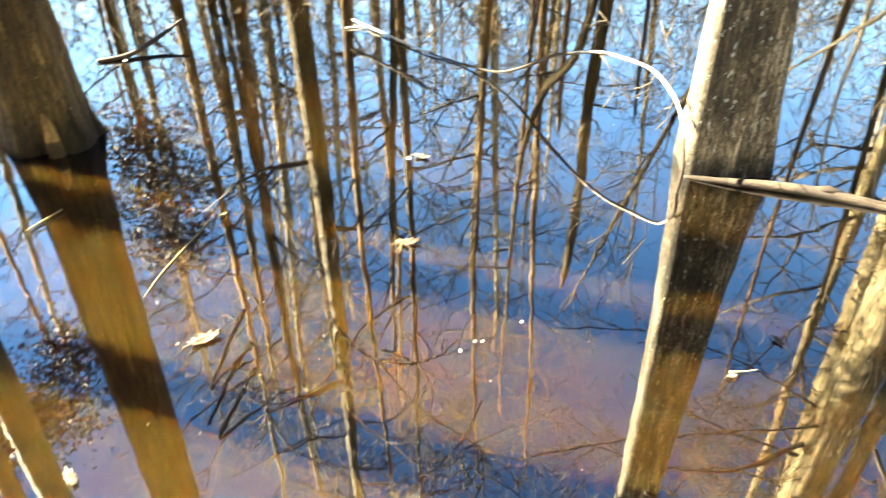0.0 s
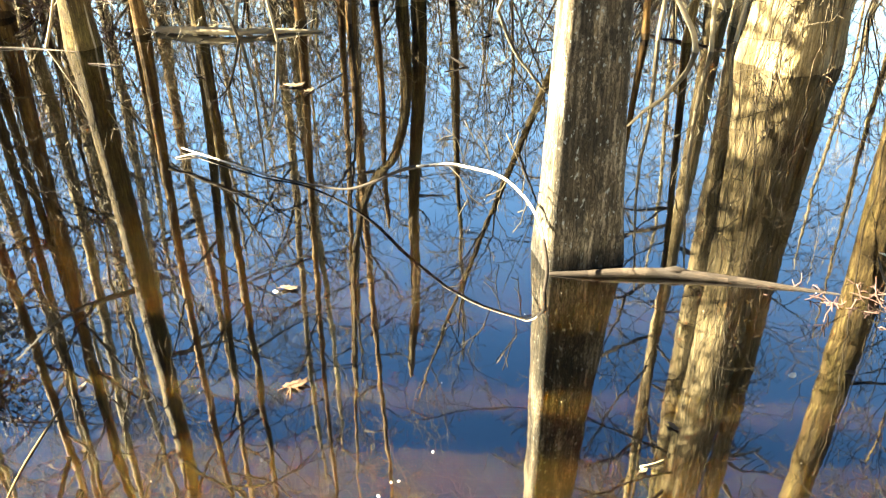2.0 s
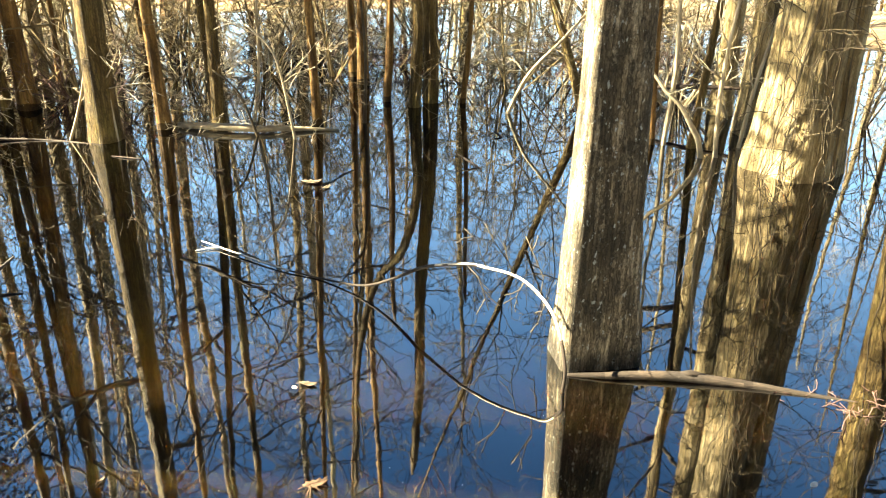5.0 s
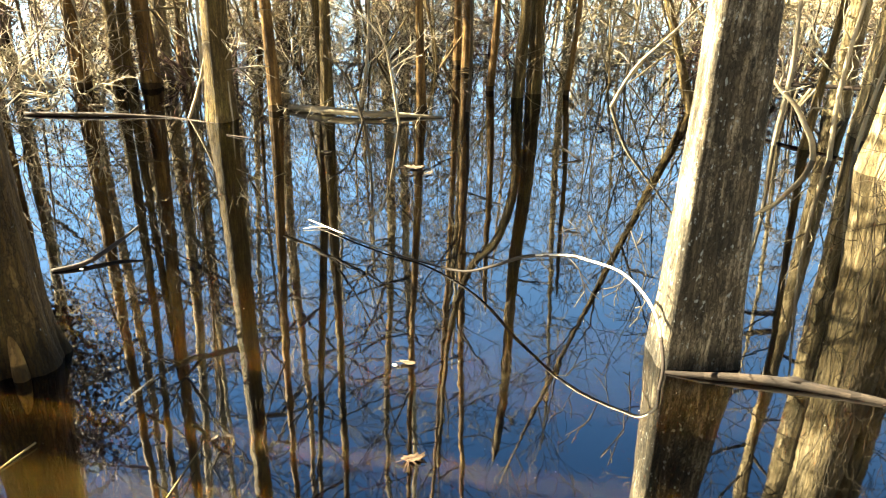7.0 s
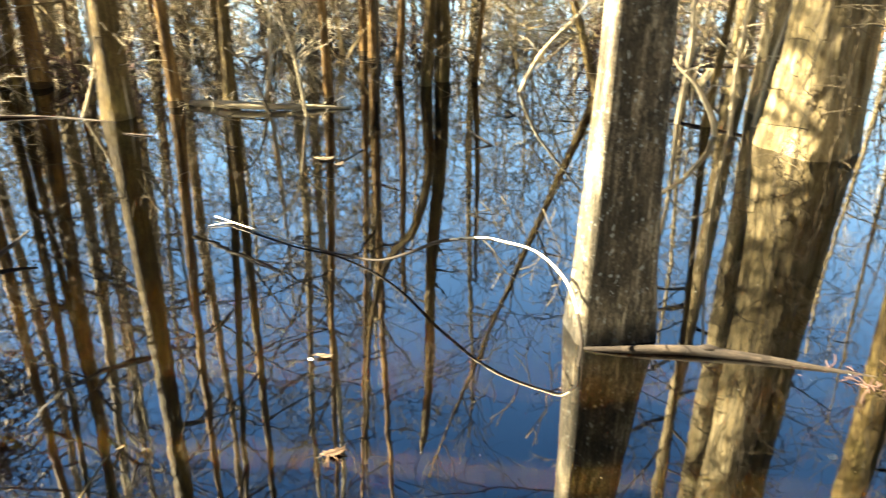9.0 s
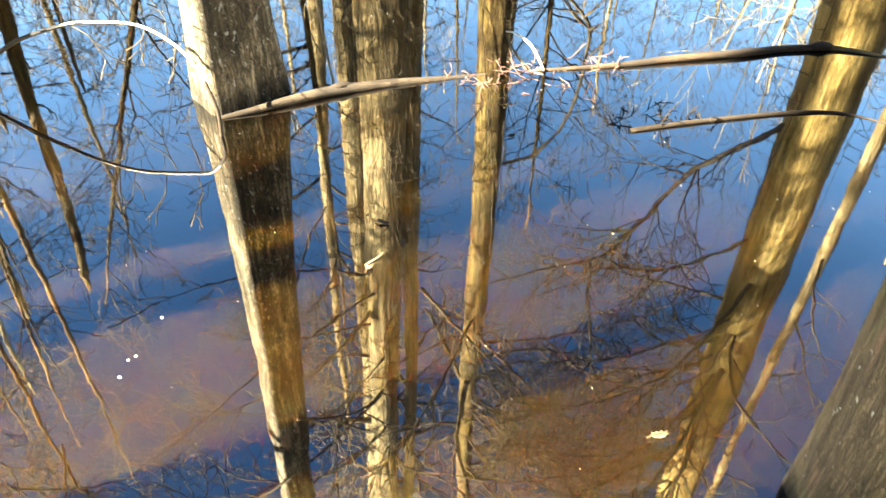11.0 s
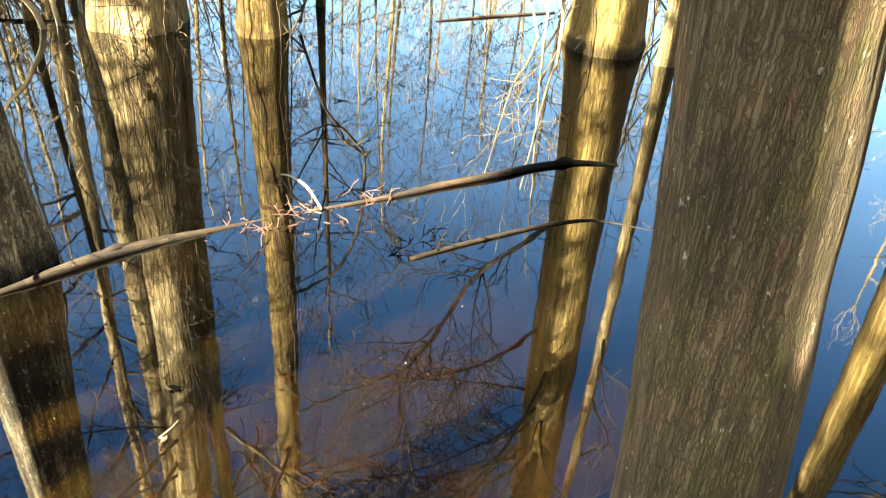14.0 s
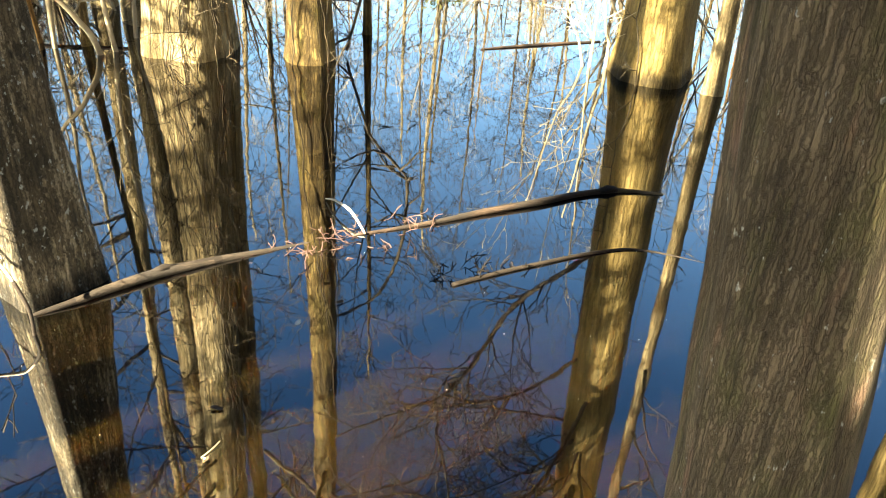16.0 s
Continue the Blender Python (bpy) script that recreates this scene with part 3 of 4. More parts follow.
golden = bpy.data.objects["golden_tree"]
olive = bpy.data.objects["olive_tree"]
limb_on(golden, [(4.28, 4.53, 1.48), (4.03, 4.72, 1.82), (3.64, 5.01, 2.32), (3.21, 5.02, 2.91), (2.89, 5.02, 3.17), (2.32, 5.02, 3.21), (1.82, 5.03, 3.29)], 0.030, 0.010, 1, TWIG_DARK, 26, twig_length=0.9, level=2, thin=0.0036)
limb_on(golden, [(2.82, 4.97, 3.18), (2.84, 4.92, 3.61), (2.92, 4.83, 4.16), (3.02, 4.83, 4.89)], 0.018, 0.008, 2, TWIG_DARK, 14, twig_length=0.8, thin=0.0036)
limb_on(golden, [(4.36, 4.53, 2.66), (3.91, 4.63, 3.00), (3.44, 4.63, 3.07), (3.06, 4.64, 3.00), (2.69, 4.64, 2.78)], 0.022, 0.008, 21, TWIG_DARK, 16, twig_length=0.7, level=2, thin=0.0036)
limb_on(golden, [(4.33, 4.48, 3.16), (3.52, 4.15, 3.84), (2.71, 4.16, 4.21), (1.91, 4.36, 4.39)], 0.024, 0.008, 3, TWIG_DARK, 22, twig_length=1.0, level=2, thin=0.0036)
limb_on(golden, [(4.33, 4.48, 4.54), (3.21, 3.77, 5.52), (2.20, 3.49, 5.89)], 0.026, 0.008, 4, TWIG_DARK, 20, twig_length=1.0, level=2, thin=0.0036)
limb_on(olive, [(2.05, 5.80, 2.51), (2.47, 5.68, 2.33), (2.72, 5.62, 1.84), (2.77, 5.60, 1.17), (2.68, 5.62, 0.97), (2.47, 5.69, 0.70), (2.35, 5.73, 0.31), (2.28, 5.76, 0.048)], 0.016, 0.011, 5, TWIG, 12, twig_length=0.5)
limb_on(olive, [(1.98, 5.78, 4.44), (1.22, 5.03, 5.03), (0.61, 4.72, 5.51)], 0.022, 0.006, 6, TWIG, 22, twig_length=0.9, level=2)
limb_on(olive, [(1.98, 5.78, 4.73), (2.62, 5.11, 5.35), (3.01, 4.64, 5.97)], 0.022, 0.006, 7, TWIG_RED, 24, twig_length=0.9, level=2)
limb_on(twin, [(0.98, 6.25, 4.49), (0.32, 6.04, 5.14), (-0.51, 6.00, 5.48), (-1.27, 5.93, 5.50)], 0.028, 0.006, 8, TWIG, 24, twig_length=0.9, level=2)
limb_on(twin, [(1.44, 6.12, 4.24), (1.93, 5.59, 4.74), (2.22, 5.12, 4.86)], 0.024, 0.006, 9, TWIG, 20, twig_length=0.8, level=2)
limb_on(old_post, [(-0.12, 2.94, 2.61), (-0.54, 3.03, 2.95), (-0.96, 3.29, 3.09), (-1.39, 3.33, 3.08)], 0.012, 0.004, 10, TWIG, 14, twig_length=0.5)
limb_on(old_post, [(-0.07, 2.97, 2.10), (0.33, 3.15, 2.37), (0.59, 3.42, 2.44)], 0.012, 0.004, 11, TWIG, 14, twig_length=0.5)


def overhead():
    """More limbs that reach out over the water from the large trees."""
    rng = random.Random(77)
    owners = [(golden, (4.36, 4.53), 21), (olive, (1.98, 5.80), 25), (twin, (1.13, 6.26), 15), (left_tree, (-2.66, 1.84), 6), (old_post, (-0.12, 2.94), 6)]
    owners += [(o, tuple(o.location[:2]), 3) for o in bpy.data.objects if o.name.startswith("slim_tree") and o.location.y > 4 and not o.parent][:9]
    for tree, (x, y), count in owners:
        for n in range(count):
            z = rng.uniform(4.6, 9.0)
            a = rng.uniform(0, 6.28)
            reach = rng.uniform(1.0, 2.4)
            if tree is golden:  # its boughs spread over the open water
                z, a, reach = rng.uniform(3.4, 7.5), rng.uniform(2.4, 4.3), rng.uniform(1.6, 3.4)
            elif tree is twin and n > 5:
                z, a, reach = rng.uniform(4.0, 7.5), rng.uniform(2.5, 4.0), rng.uniform(1.6, 3.4)
            elif tree is olive:
                z, a, reach = rng.uniform(4.8, 8.5), rng.uniform(-1.4, 0.7), rng.uniform(1.4, 3.0)
            rise = rng.uniform(-0.1, 0.8)
            side = rng.gauss(0, 0.3)
            keys = [(x, y, z), (x + math.cos(a) * reach * 0.35, y + math.sin(a) * reach * 0.35, z + rise * 0.5),
                    (x + math.cos(a + side) * reach * 0.7, y + math.sin(a + side) * reach * 0.7, z + rise * 0.8), (x + math.cos(a + side * 2) * reach, y + math.sin(a + side * 2) * reach, z + rise)]
            limb_on(tree, keys, rng.uniform(0.012, 0.022), 0.006, rng.randrange(9999), TWIG_DARK if n % 4 else TWIG_RED, 11, "limb", 0.75, 2, 4, 0.0036)


overhead()


def crossing_limbs():
    """Boughs added high on a slim tree, sunward, to throw bands of shade across the twin tree."""
    owner = bpy.data.objects["slim_tree"]
    away, across = Vector((SUN.x, SUN.y, 0)).normalized(), Vector((-SUN.y, SUN.x, 0)).normalized()
    foot = Vector((1.17, 6.26, 0))
    for n, (z, tilt, d, r) in enumerate([(0.20, -0.12, 7.2, 0.026), (0.62, 0.30, 7.4, 0.024), (1.25, -0.45, 7.3, 0.028)]):
        rise = d * math.tan(radians(SUN_HEIGHT)) + z
        keys = [Vector((-6.19, 5.80, rise - 0.4))]
        keys += [foot + away * d + across * u + Vector((0, 0, rise + tilt * u)) for u in (0.3, 0.0, -0.3, -0.7)]
        limb_on(owner, keys, r * 1.2, r * 0.8, 60 + n, TWIG_DARK, 1, twig_length=0.4)


crossing_limbs()


def vines(tree, x, y, r, count, top, seed):
    """Thin creepers that cling to a trunk."""
    rng = random.Random(seed)
    base = tree.matrix_world.translation
    for n in range(count):
        a = rng.uniform(3.4, 6.0)
        g = Geo()
        z, pts = 0.0, []
        drift = rng.choice((0.0, 0.0, 0.035, -0.035, 0.06))
        while z < top:
            rr = r * (1 + 0.28 * math.exp(-z / 0.8)) * (1 - 0.2 * z / 8) + 0.012
            pts.append(Vector((x - base.x + math.cos(a) * rr, y - base.y + math.sin(a) * rr, z)))
            a += rng.gauss(0, 0.07) + drift
            z += 0.12
        g.tube(pts, [rng.uniform(0.002, 0.0055)] * len(pts), 5)
        for k in range(8):
            i = rng.randrange(len(pts))
            bough(g, rng, pts[i], (math.cos(a), math.sin(a), rng.gauss(0, 0.8)), rng.uniform(0.2, 0.5), 0.004, 1, -0.03, 0.9, 0.3, 3)
        part("vine", g, TWIG, tree, "thin woody creeper clinging to the bark")


vines(twin, 1.16, 6.25, 0.255, 15, 4.5, 3)
vines(tan_tree, 1.09, 7.37, 0.225, 6, 4.0, 4)
vines(olive, 1.98, 5.80, 0.175, 5, 3.5, 5)
vines(golden, 4.36, 4.53, 0.285, 3, 3.0, 6)


def broken_snag(x, y, r, h, lean, seed, label, bark):
    """A dead trunk broken off at the top, with a few stubs."""
    rng = random.Random(seed)
    tree = tagged(thing("broken_snag", x, y), label, "dead tree")
    g = Geo()
    zs = [-0.3 + (h + 0.3) * k / 40 for k in range(41)]
    g.tube([(lean[0] * z + 0.02 * math.sin(z * 2.2), lean[1] * z, z) for z in zs], [r * (1.25 - 0.55 * k / 40) * (1 + 0.10 * rng.random()) for k in range(39)] + [r * 0.5, r * 0.2], 12, 0.10)
    part("trunk", g, bark, tree)
    for n in range(5):
        z = h * rng.uniform(0.35, 0.95)
        a = rng.uniform(0, 6.28)
        g = Geo()
        bough(g, rng, (lean[0] * z, lean[1] * z, z), (math.cos(a), math.sin(a), 0.4), rng.uniform(0.15, 0.6), r * 0.28, 1, 0, 0.8, 0.25, 3)
        part("stub", g, bark, tree)
    return tree


broken_snag(-2.06, 7.59, 0.063, 4.81, (-0.036, 0.0), 3, "dead broken snag with peeling brown bark", BARK_OLIVE)
broken_snag(-1.74, 7.65, 0.024, 2.28, (0.05, 0.0), 5, "thin dead snag beside the broken trunk", BARK_SMOOTH)
broken_snag(-2.49, 7.48, 0.033, 2.54, (0.03, 0.0), 6, "thin dead snag beside the broken trunk", BARK_SMOOTH)
# out of view, added to cut off the sunlit strip low on the grey tree
broken_snag(-3.566, -0.359, 0.12, 4.82, (0.0, 0.0), 4, "unseen broken stump added to shade the grey tree", BARK_GREY)


def crooked_tree():
    """A slim stem that bends over to one side half way up."""
    tree = tagged(thing("crooked_tree", -2.16, 7.35), "slim crooked tree that bends over above the water", "tree", "trees in the flooded wood")
    rng = random.Random(91)
    pts = curve_points([(0, 0, -0.3), (0.0, 0, 0.0), (0.02, 0, 0.45), (0.03, 0, 0.9), (-0.12, 0, 1.55), (-0.43, 0, 2.0), (-0.64, 0, 2.8), (-0.75, 0.1, 3.8), (-0.8, 0.1, 5.0)], 5)
    g = Geo()
    g.tube(pts, [0.068 - 0.045 * k / (len(pts) - 1) for k in range(len(pts))], 14, 0.06)
    part("trunk", g, BARK_OLIVE, tree)
    for n in range(12):
        p = pts[rng.randrange(20, len(pts))]
        g = Geo()
        bough(g, rng, p, (rng.gauss(0, 1), rng.gauss(0, 1), 0.5), rng.uniform(0.5, 1.2), 0.012, 2, 0.02, 0.9, 0.2, 4)
        part("limb", g, TWIG, tree)


crooked_tree()


def buttress():
    """Root ridges at the foot of the brown tree."""
    for tree, keys, r, bark, label in ((left_tree, [(0.10, -0.06, 0.30), (0.13, -0.08, 0.16), (0.155, -0.10, 0.04), (0.17, -0.11, -0.12)], 0.036, BARK_SMOOTH, "split wood at the foot"),
                                       (left_tree, [(0.08, 0.06, 0.34), (0.12, 0.10, 0.14), (0.16, 0.14, -0.1)], 0.045, BARK_BROWN, "")):
        g = Geo()
        pts = curve_points(keys, 5)
        g.tube(pts, [r * (0.5 + 0.6 * k / (len(pts) - 1)) for k in range(len(pts))], 10, 0.15)
        part("root", g, bark, tree, label)


buttress()


# ---- brush and saplings ----
def shrub(name, x, y, high, stems, seed, material, label, group="brush thickets", level=2, kids=5, lean=0.5, thin=0.0026):
    rng = random.Random(seed)
    bush = tagged(thing(name, x, y), label, "shrub", group)
    for n in range(stems):
        a = rng.uniform(0, 6.28)
        g = Geo()
        bough(g, rng, (math.cos(a) * 0.10, math.sin(a) * 0.10, -0.08), (math.cos(a) * lean, math.sin(a) * lean, 1.0), high * rng.uniform(0.6, 1.1), rng.uniform(0.007, 0.015), level, -0.05 if level < 3 else -0.03, 0.9 if level < 3 else 1.15, 0.20 if level < 3 else 0.30, kids, thin)
        part("stem", g, material, bush)
    return bush


def thickets():
    rng = random.Random(21)
    kinds = [shrub("brush", 0, 0, h, s, 200 + n, m, "tangle of thin bare tan twigs lit by the sun") for n, (h, s, m) in enumerate([(1.8, 9, BRUSH), (2.3, 8, BRUSH), (1.5, 10, TWIG), (2.0, 9, BRUSH), (1.3, 10, TWIG_RED)])]
    low = [shrub("brush", 0, 0, h, 12, 230 + n, m, "low sprawling tangle of fine bare twigs", level=2, kids=6, lean=1.3) for n, (h, m) in enumerate([(1.0, BRUSH), (1.25, BRUSH), (0.9, TWIG_RED)])]
    for n in range(34):
        b, d = radians(rng.uniform(-60, 8)), rng.uniform(11.0, 14.5) if n < 12 else rng.uniform(8.2, 11.0)
        m = pose(d * math.sin(b), d * math.cos(b), 0, 0, 0, rng.uniform(0, 360))
        if n < 3:
            low[n].matrix_world = m
        else:
            copy_thing(low[(n * 7) % 3], m)
    spots = []
    for n in range(34):  # the sunlit wood
        b, d = radians(rng.uniform(-62, 8)), rng.uniform(10.0, 15)
        spots.append((d * math.sin(b), d * math.cos(b)))
    for n in range(26):  # round the opening
        b, d = radians(rng.uniform(14, 62)), rng.uniform(11.0, 15.0)
        spots.append((d * math.sin(b), d * math.cos(b)))
    spots += [(-0.60, 9.10), (0.34, 8.18), (0.95, 7.82), (0.25, 8.86), (2.65, 7.82), (1.95, 7.92), (5.66, 4.81), (5.25, 5.77), (6.09, 4.02)]
    for n, (x, y) in enumerate(spots):
        m = pose(x, y, 0, 0, 0, rng.uniform(0, 360))
        if n < len(kinds):
            kinds[n].matrix_world = m
        else:
            s = rng.uniform(0.75, 1.2)
            copy_thing(kinds[rng.randrange(len(kinds))], m).scale = (s, s, s)


def understory():
    """Tall many-stemmed bushes of the flooded wood, whose fine twigs fill the mirror."""
    rng = random.Random(63)
    kinds = [shrub("understory_bush", 0, 0, h, st, 260 + n, m, "tall many-stemmed bush of fine bare twigs standing in water", "bushes of the flooded wood", 3, 5, 0.32, 0.0032)
             for n, (h, st, m) in enumerate([(3.6, 6, BRUSH_DARK), (4.4, 5, TWIG), (3.0, 6, BRUSH_DARK), (4.0, 5, BRUSH_DARK)])]
    spots = []
    while len(spots) < 40:
        b, d = radians(rng.uniform(-62, 4)), rng.uniform(7.8, 13.0)
        x, y = d * math.sin(b), d * math.cos(b)
        if abs(y - 7.0 - (x - 1.1) * 0.176) < 1.5 and x > -4.5:
            continue  # the sun reaches the twin tree through here
        if all((x - p) ** 2 + (y - q) ** 2 > 0.6 for p, q in spots):
            spots.append((x, y))
    for n, (x, y) in enumerate(spots):
        m = pose(x, y, 0, 0, 0, rng.uniform(0, 360))
        s = rng.uniform(0.8, 1.2)
        if n < len(kinds):
            kinds[n].matrix_world = m
        else:
            copy_thing(kinds[n % 4], m).scale = (s, s, s)


thickets()
understory()


def sapling(x, y, keys, r, seed, material, label, twigs=6):
    """A crooked shoot out of the water; keys are offsets from its foot."""
    ob = tagged(thing("sapling", x, y), label, "sapling", "shoots out of the water")
    rng = random.Random(seed)
    g = Geo()
    pts = curve_points(keys, 5)
    g.tube(pts, [r * (1 - 0.6 * k / (len(pts) - 1)) for k in range(len(pts))], 7, 0.06)
    part("stem", g, material, ob)
    for n in range(twigs):
        k = rng.randrange(len(pts) // 4, len(pts) - 1)
        g = Geo()
        bough(g, rng, pts[k], (rng.gauss(0, 0.7), rng.gauss(0, 0.7), 0.7), rng.uniform(0.2, 0.6), r * 0.35, 1, 0, 0.8, 0.22, 3)
        part("twig", g, material, ob)
    return ob


def shoot(n, x, y, r, material, *keys):
    sapling(x, y, [(0, 0, -0.1), *keys], r, 300 + n, material, "thin crooked sapling standing in the water", 4)


shoot(0, -4.58, 5.32, 0.014, BRUSH, (0.093, 0.069, 0.185), (0.162, 0.127, 0.463), (0.232, 0.174, 0.834))
shoot(1, -4.15, 5.42, 0.017, BRUSH, (-0.023, 0, 0.435), (-0.023, 0, 0.733))
shoot(2, -2.78, 5.92, 0.014, BRUSH, (-0.077, -0.033, 0.475), (-0.144, -0.077, 0.752), (-0.332, -0.111, 0.94))
shoot(3, -3.11, 5.92, 0.014, TWIG, (-0.134, -0.067, 0.368), (-0.335, -0.112, 0.558))
shoot(4, 0.54, 6.41, 0.026, BRUSH, (-0.05, 0, 0.125), (-0.14, 0, 0.28), (-0.23, 0, 0.41), (-0.35, 0, 0.515), (-0.44, 0, 0.62), (-0.75, 0.05, 0.95))
shoot(5, 0.65, 6.46, 0.022, BRUSH, (-0.05, 0, 0.497), (-0.02, 0, 1.193), (0.099, 0, 2.187))
shoot(6, 0.22, 6.70, 0.024, BRUSH, (0.03, 0, 0.609), (0, 0, 1.32), (0.102, 0, 2.437))
shoot(7, 0.84, 6.81, 0.02, BRUSH, (0.049, 0, 0.493), (0.158, 0, 1.283), (0.197, 0, 2.369))
shoot(8, 3.99, 4.88, 0.012, BRUSH, (-0.059, 0.049, 0.196), (-0.157, 0.118, 0.471), (-0.295, 0.196, 1.277))
shoot(9, 4.01, 4.86, 0.014, BRUSH, (0.01, 0, 0.196), (0.01, -0.01, 0.491), (0.079, 0, 1.473))
shoot(10, 4.13, 4.80, 0.018, BRUSH, (0, 0, 0.197), (-0.069, 0, 0.393), (-0.147, 0.098, 1.377))
shoot(11, -5.88, 5.79, 0.018, BRUSH, (-0.144, 0, 0.361), (-0.24, 0, 0.842), (-0.541, 0, 1.443))
shoot(12, -6.61, 5.66, 0.02, TWIG, (-0.061, 0, 0.612), (-0.184, 0, 1.714))
shoot(13, -3.40, 6.33, 0.02, BRUSH, (0.113, 0, 0.564), (0.135, 0, 1.691))
shoot(14, -2.42, 6.60, 0.018, TWIG, (0.022, 0, 0.769), (-0.11, 0, 1.867))
shoot(15, -1.27, 7.37, 0.02, BRUSH, (0.213, 0, 0.373), (0.534, 0, 0.747), (0.96, 0.107, 1.28))
shoot(16, -4.98, 6.13, 0.022, BRUSH, (0.024, 0, 0.823), (0.118, 0, 2.234))


def v_twig(x, y, s, turn):
    """A dark bent twig whose tip pokes out of the water."""
    g = Geo()
    g.tube([(0, 0, -0.02), (-0.5 * s, 0.02, 0.13 * s), (-1.0 * s, 0.05, 0.30 * s)], [0.012, 0.009, 0.004], 6, 0.1)
    ob = tagged(new("twig", g.mesh("twig", LOG_DARK)), "dark wet twig poking out of the water", "twig", "twigs in the water")
    ob.matrix_world = pose(x, y, 0, 0, 0, turn)


v_twig(-1.10, 5.60, 0.24, -10)
v_twig(-1.10, 6.49, 0.12, -10)

# ---- logs and sticks on the water ----
def floating(name, keys, rads, material, label, sides=12, rough=0.12, category="log", steps=6):
    """A log or stick that lies in the water along the keys."""
    ox, oy = keys[0][0], keys[0][1]
    ob = tagged(thing(name, ox, oy), label, category, "driftwood on the water")
    pts = curve_points([Vector((k[0] - ox, k[1] - oy, k[2])) for k in keys], steps)
    g = Geo()
    n = len(pts) - 1
    g.tube(pts, [float(np.interp(k / n, np.linspace(0, 1, len(rads)), rads)) for k in range(n + 1)], sides, rough)
    part("wood", g, material, ob)
    return ob


def add_twigs(ob, count, seed, reach, material, r=0.004, low=0.0, size=0.3, name="twig"):
    """Side twigs along the first part of a floating thing, close over the water."""
    rng = random.Random(seed)
    me = ob.children[0].data
    for n in range(count):
        v = me.vertices[rng.randrange(len(me.vertices))].co
        if v.x < reach[0] or v.x > reach[1]:
            continue
        g = Geo()
        bough(g, rng, (v.x, v.y, max(v.z, 0.0)), (rng.gauss(0, 1), rng.gauss(0, 1), rng.uniform(low, 0.5)), size * rng.uniform(0.5, 1.3), r, 1, -0.02, 0.9, 0.25, 3)
        part(name, g, material, ob)


shore_log = floating("floating_log", [(-0.19, 2.90, 0.000), (-0.02, 2.93, 0.008), (0.14, 2.97, 0.014), (0.35, 3.01, 0.012), (0.59, 3.03, 0.004), (0.79, 3.03, -0.002), (1.01, 3.03, -0.008)], [0.008, 0.016, 0.021, 0.023, 0.019, 0.014, 0.008], LOG_PALE,
                     "grey weathered log floating against the dark tree", 14, 0.14)
logwood = shore_log.children[0].data
logwood.materials.append(LOG_DARK)
for p in logwood.polygons:
    if p.center.x < 0.16 + 0.05 * noise.noise(p.center * 14) or 0.52 < p.center.x < 0.78 and noise.noise(p.center * 9) < 0.1:
        p.material_index = 1
long_log = floating("floating_log", [(1.21, 3.01, 0.000), (1.60, 2.97, 0.006), (1.93, 2.96, 0.012), (2.26, 2.94, 0.014), (2.48, 2.94, 0.012), (2.66, 2.91, 0.012), (2.76, 2.88, 0.008), (2.93, 2.77, 0.002)],
                    [0.006, 0.012, 0.017, 0.019, 0.016, 0.015, 0.011, 0.006], LOG, "long half-sunken brown log with a dark knot", 14, 0.16)
floating("sunken_branch", [(1.43, 2.43, 0.004), (1.75, 2.43, 0.006), (2.22, 2.40, 0.004), (2.43, 2.32, 0.000), (2.61, 2.12, -0.004)], [0.010, 0.010, 0.008, 0.006, 0.004], LOG_DARK, "thin dark branch lying half under water", 9, 0.18, "branch")
add_twigs(bpy.data.objects["sunken_branch"], 9, 4, (0.0, 0.9), LOG_DARK, 0.003, -0.1, 0.09)
logwood = long_log.children[0].data
logwood.materials.append(LOG_DARK)
for p in logwood.polygons:
    if 0.72 < p.center.x < 1.05 and p.normal.y > -0.2 and noise.noise(p.center * 9) < 0.3 or 1.38 < p.center.x < 1.48:
        p.material_index = 1
logwood.materials.append(BRUSH_DARK)
for p in logwood.polygons:
    if p.center.x > 1.50:
        p.material_index = 2
g = Geo()
g.tube([(1.38, -0.085, 0.004), (1.41, -0.088, 0.012), (1.45, -0.092, 0.018), (1.49, -0.098, 0.014), (1.53, -0.112, 0.006)], [0.006, 0.018, 0.023, 0.017, 0.005], 14, 0.25)
part("knot", g, LOG_DARK, long_log, "dark wet knot")
g = Geo()
g.tube([(0.46, 0.10, 0.022), (0.53, 0.11, 0.032), (0.60, 0.12, 0.018)], [0.010, 0.016, 0.010], 8, 0.3)
part("knot", g, LOG_DARK, shore_log, "dark knot")
floating("floating_log", [(-5.86, 4.80, 0.012), (-5.27, 5.04, 0.018), (-4.73, 5.26, 0.000), (-4.09, 5.29, -0.007)], [0.018, 0.016, 0.011, 0.006], LOG, "thin brown log floating among the slim trees", 10)
far_log = floating("floating_log", [(-3.91, 5.95, 0.023), (-3.53, 5.95, 0.040), (-3.17, 6.01, 0.034), (-2.84, 6.17, 0.022), (-2.54, 6.30, 0.000)], [0.024, 0.034, 0.028, 0.020, 0.010], BRUSH, "pale fallen log floating among the slim trees", 12)
add_twigs(far_log, 18, 7, (0.0, 1.2), BRUSH, 0.005, 0.1, 0.3)
floating("floating_log", [(3.42, 5.58, 0.004), (3.98, 5.53, 0.008), (4.58, 5.45, 0.004)], [0.007, 0.013, 0.009], LOG, "thin log floating by the far opening", 8)
floating("floating_log", [(0.13, 7.80, 0.26), (0.49, 7.75, 0.30), (0.95, 7.66, 0.33)], [0.018, 0.024, 0.016], LOG, "dark fallen branch caught among saplings", 8)

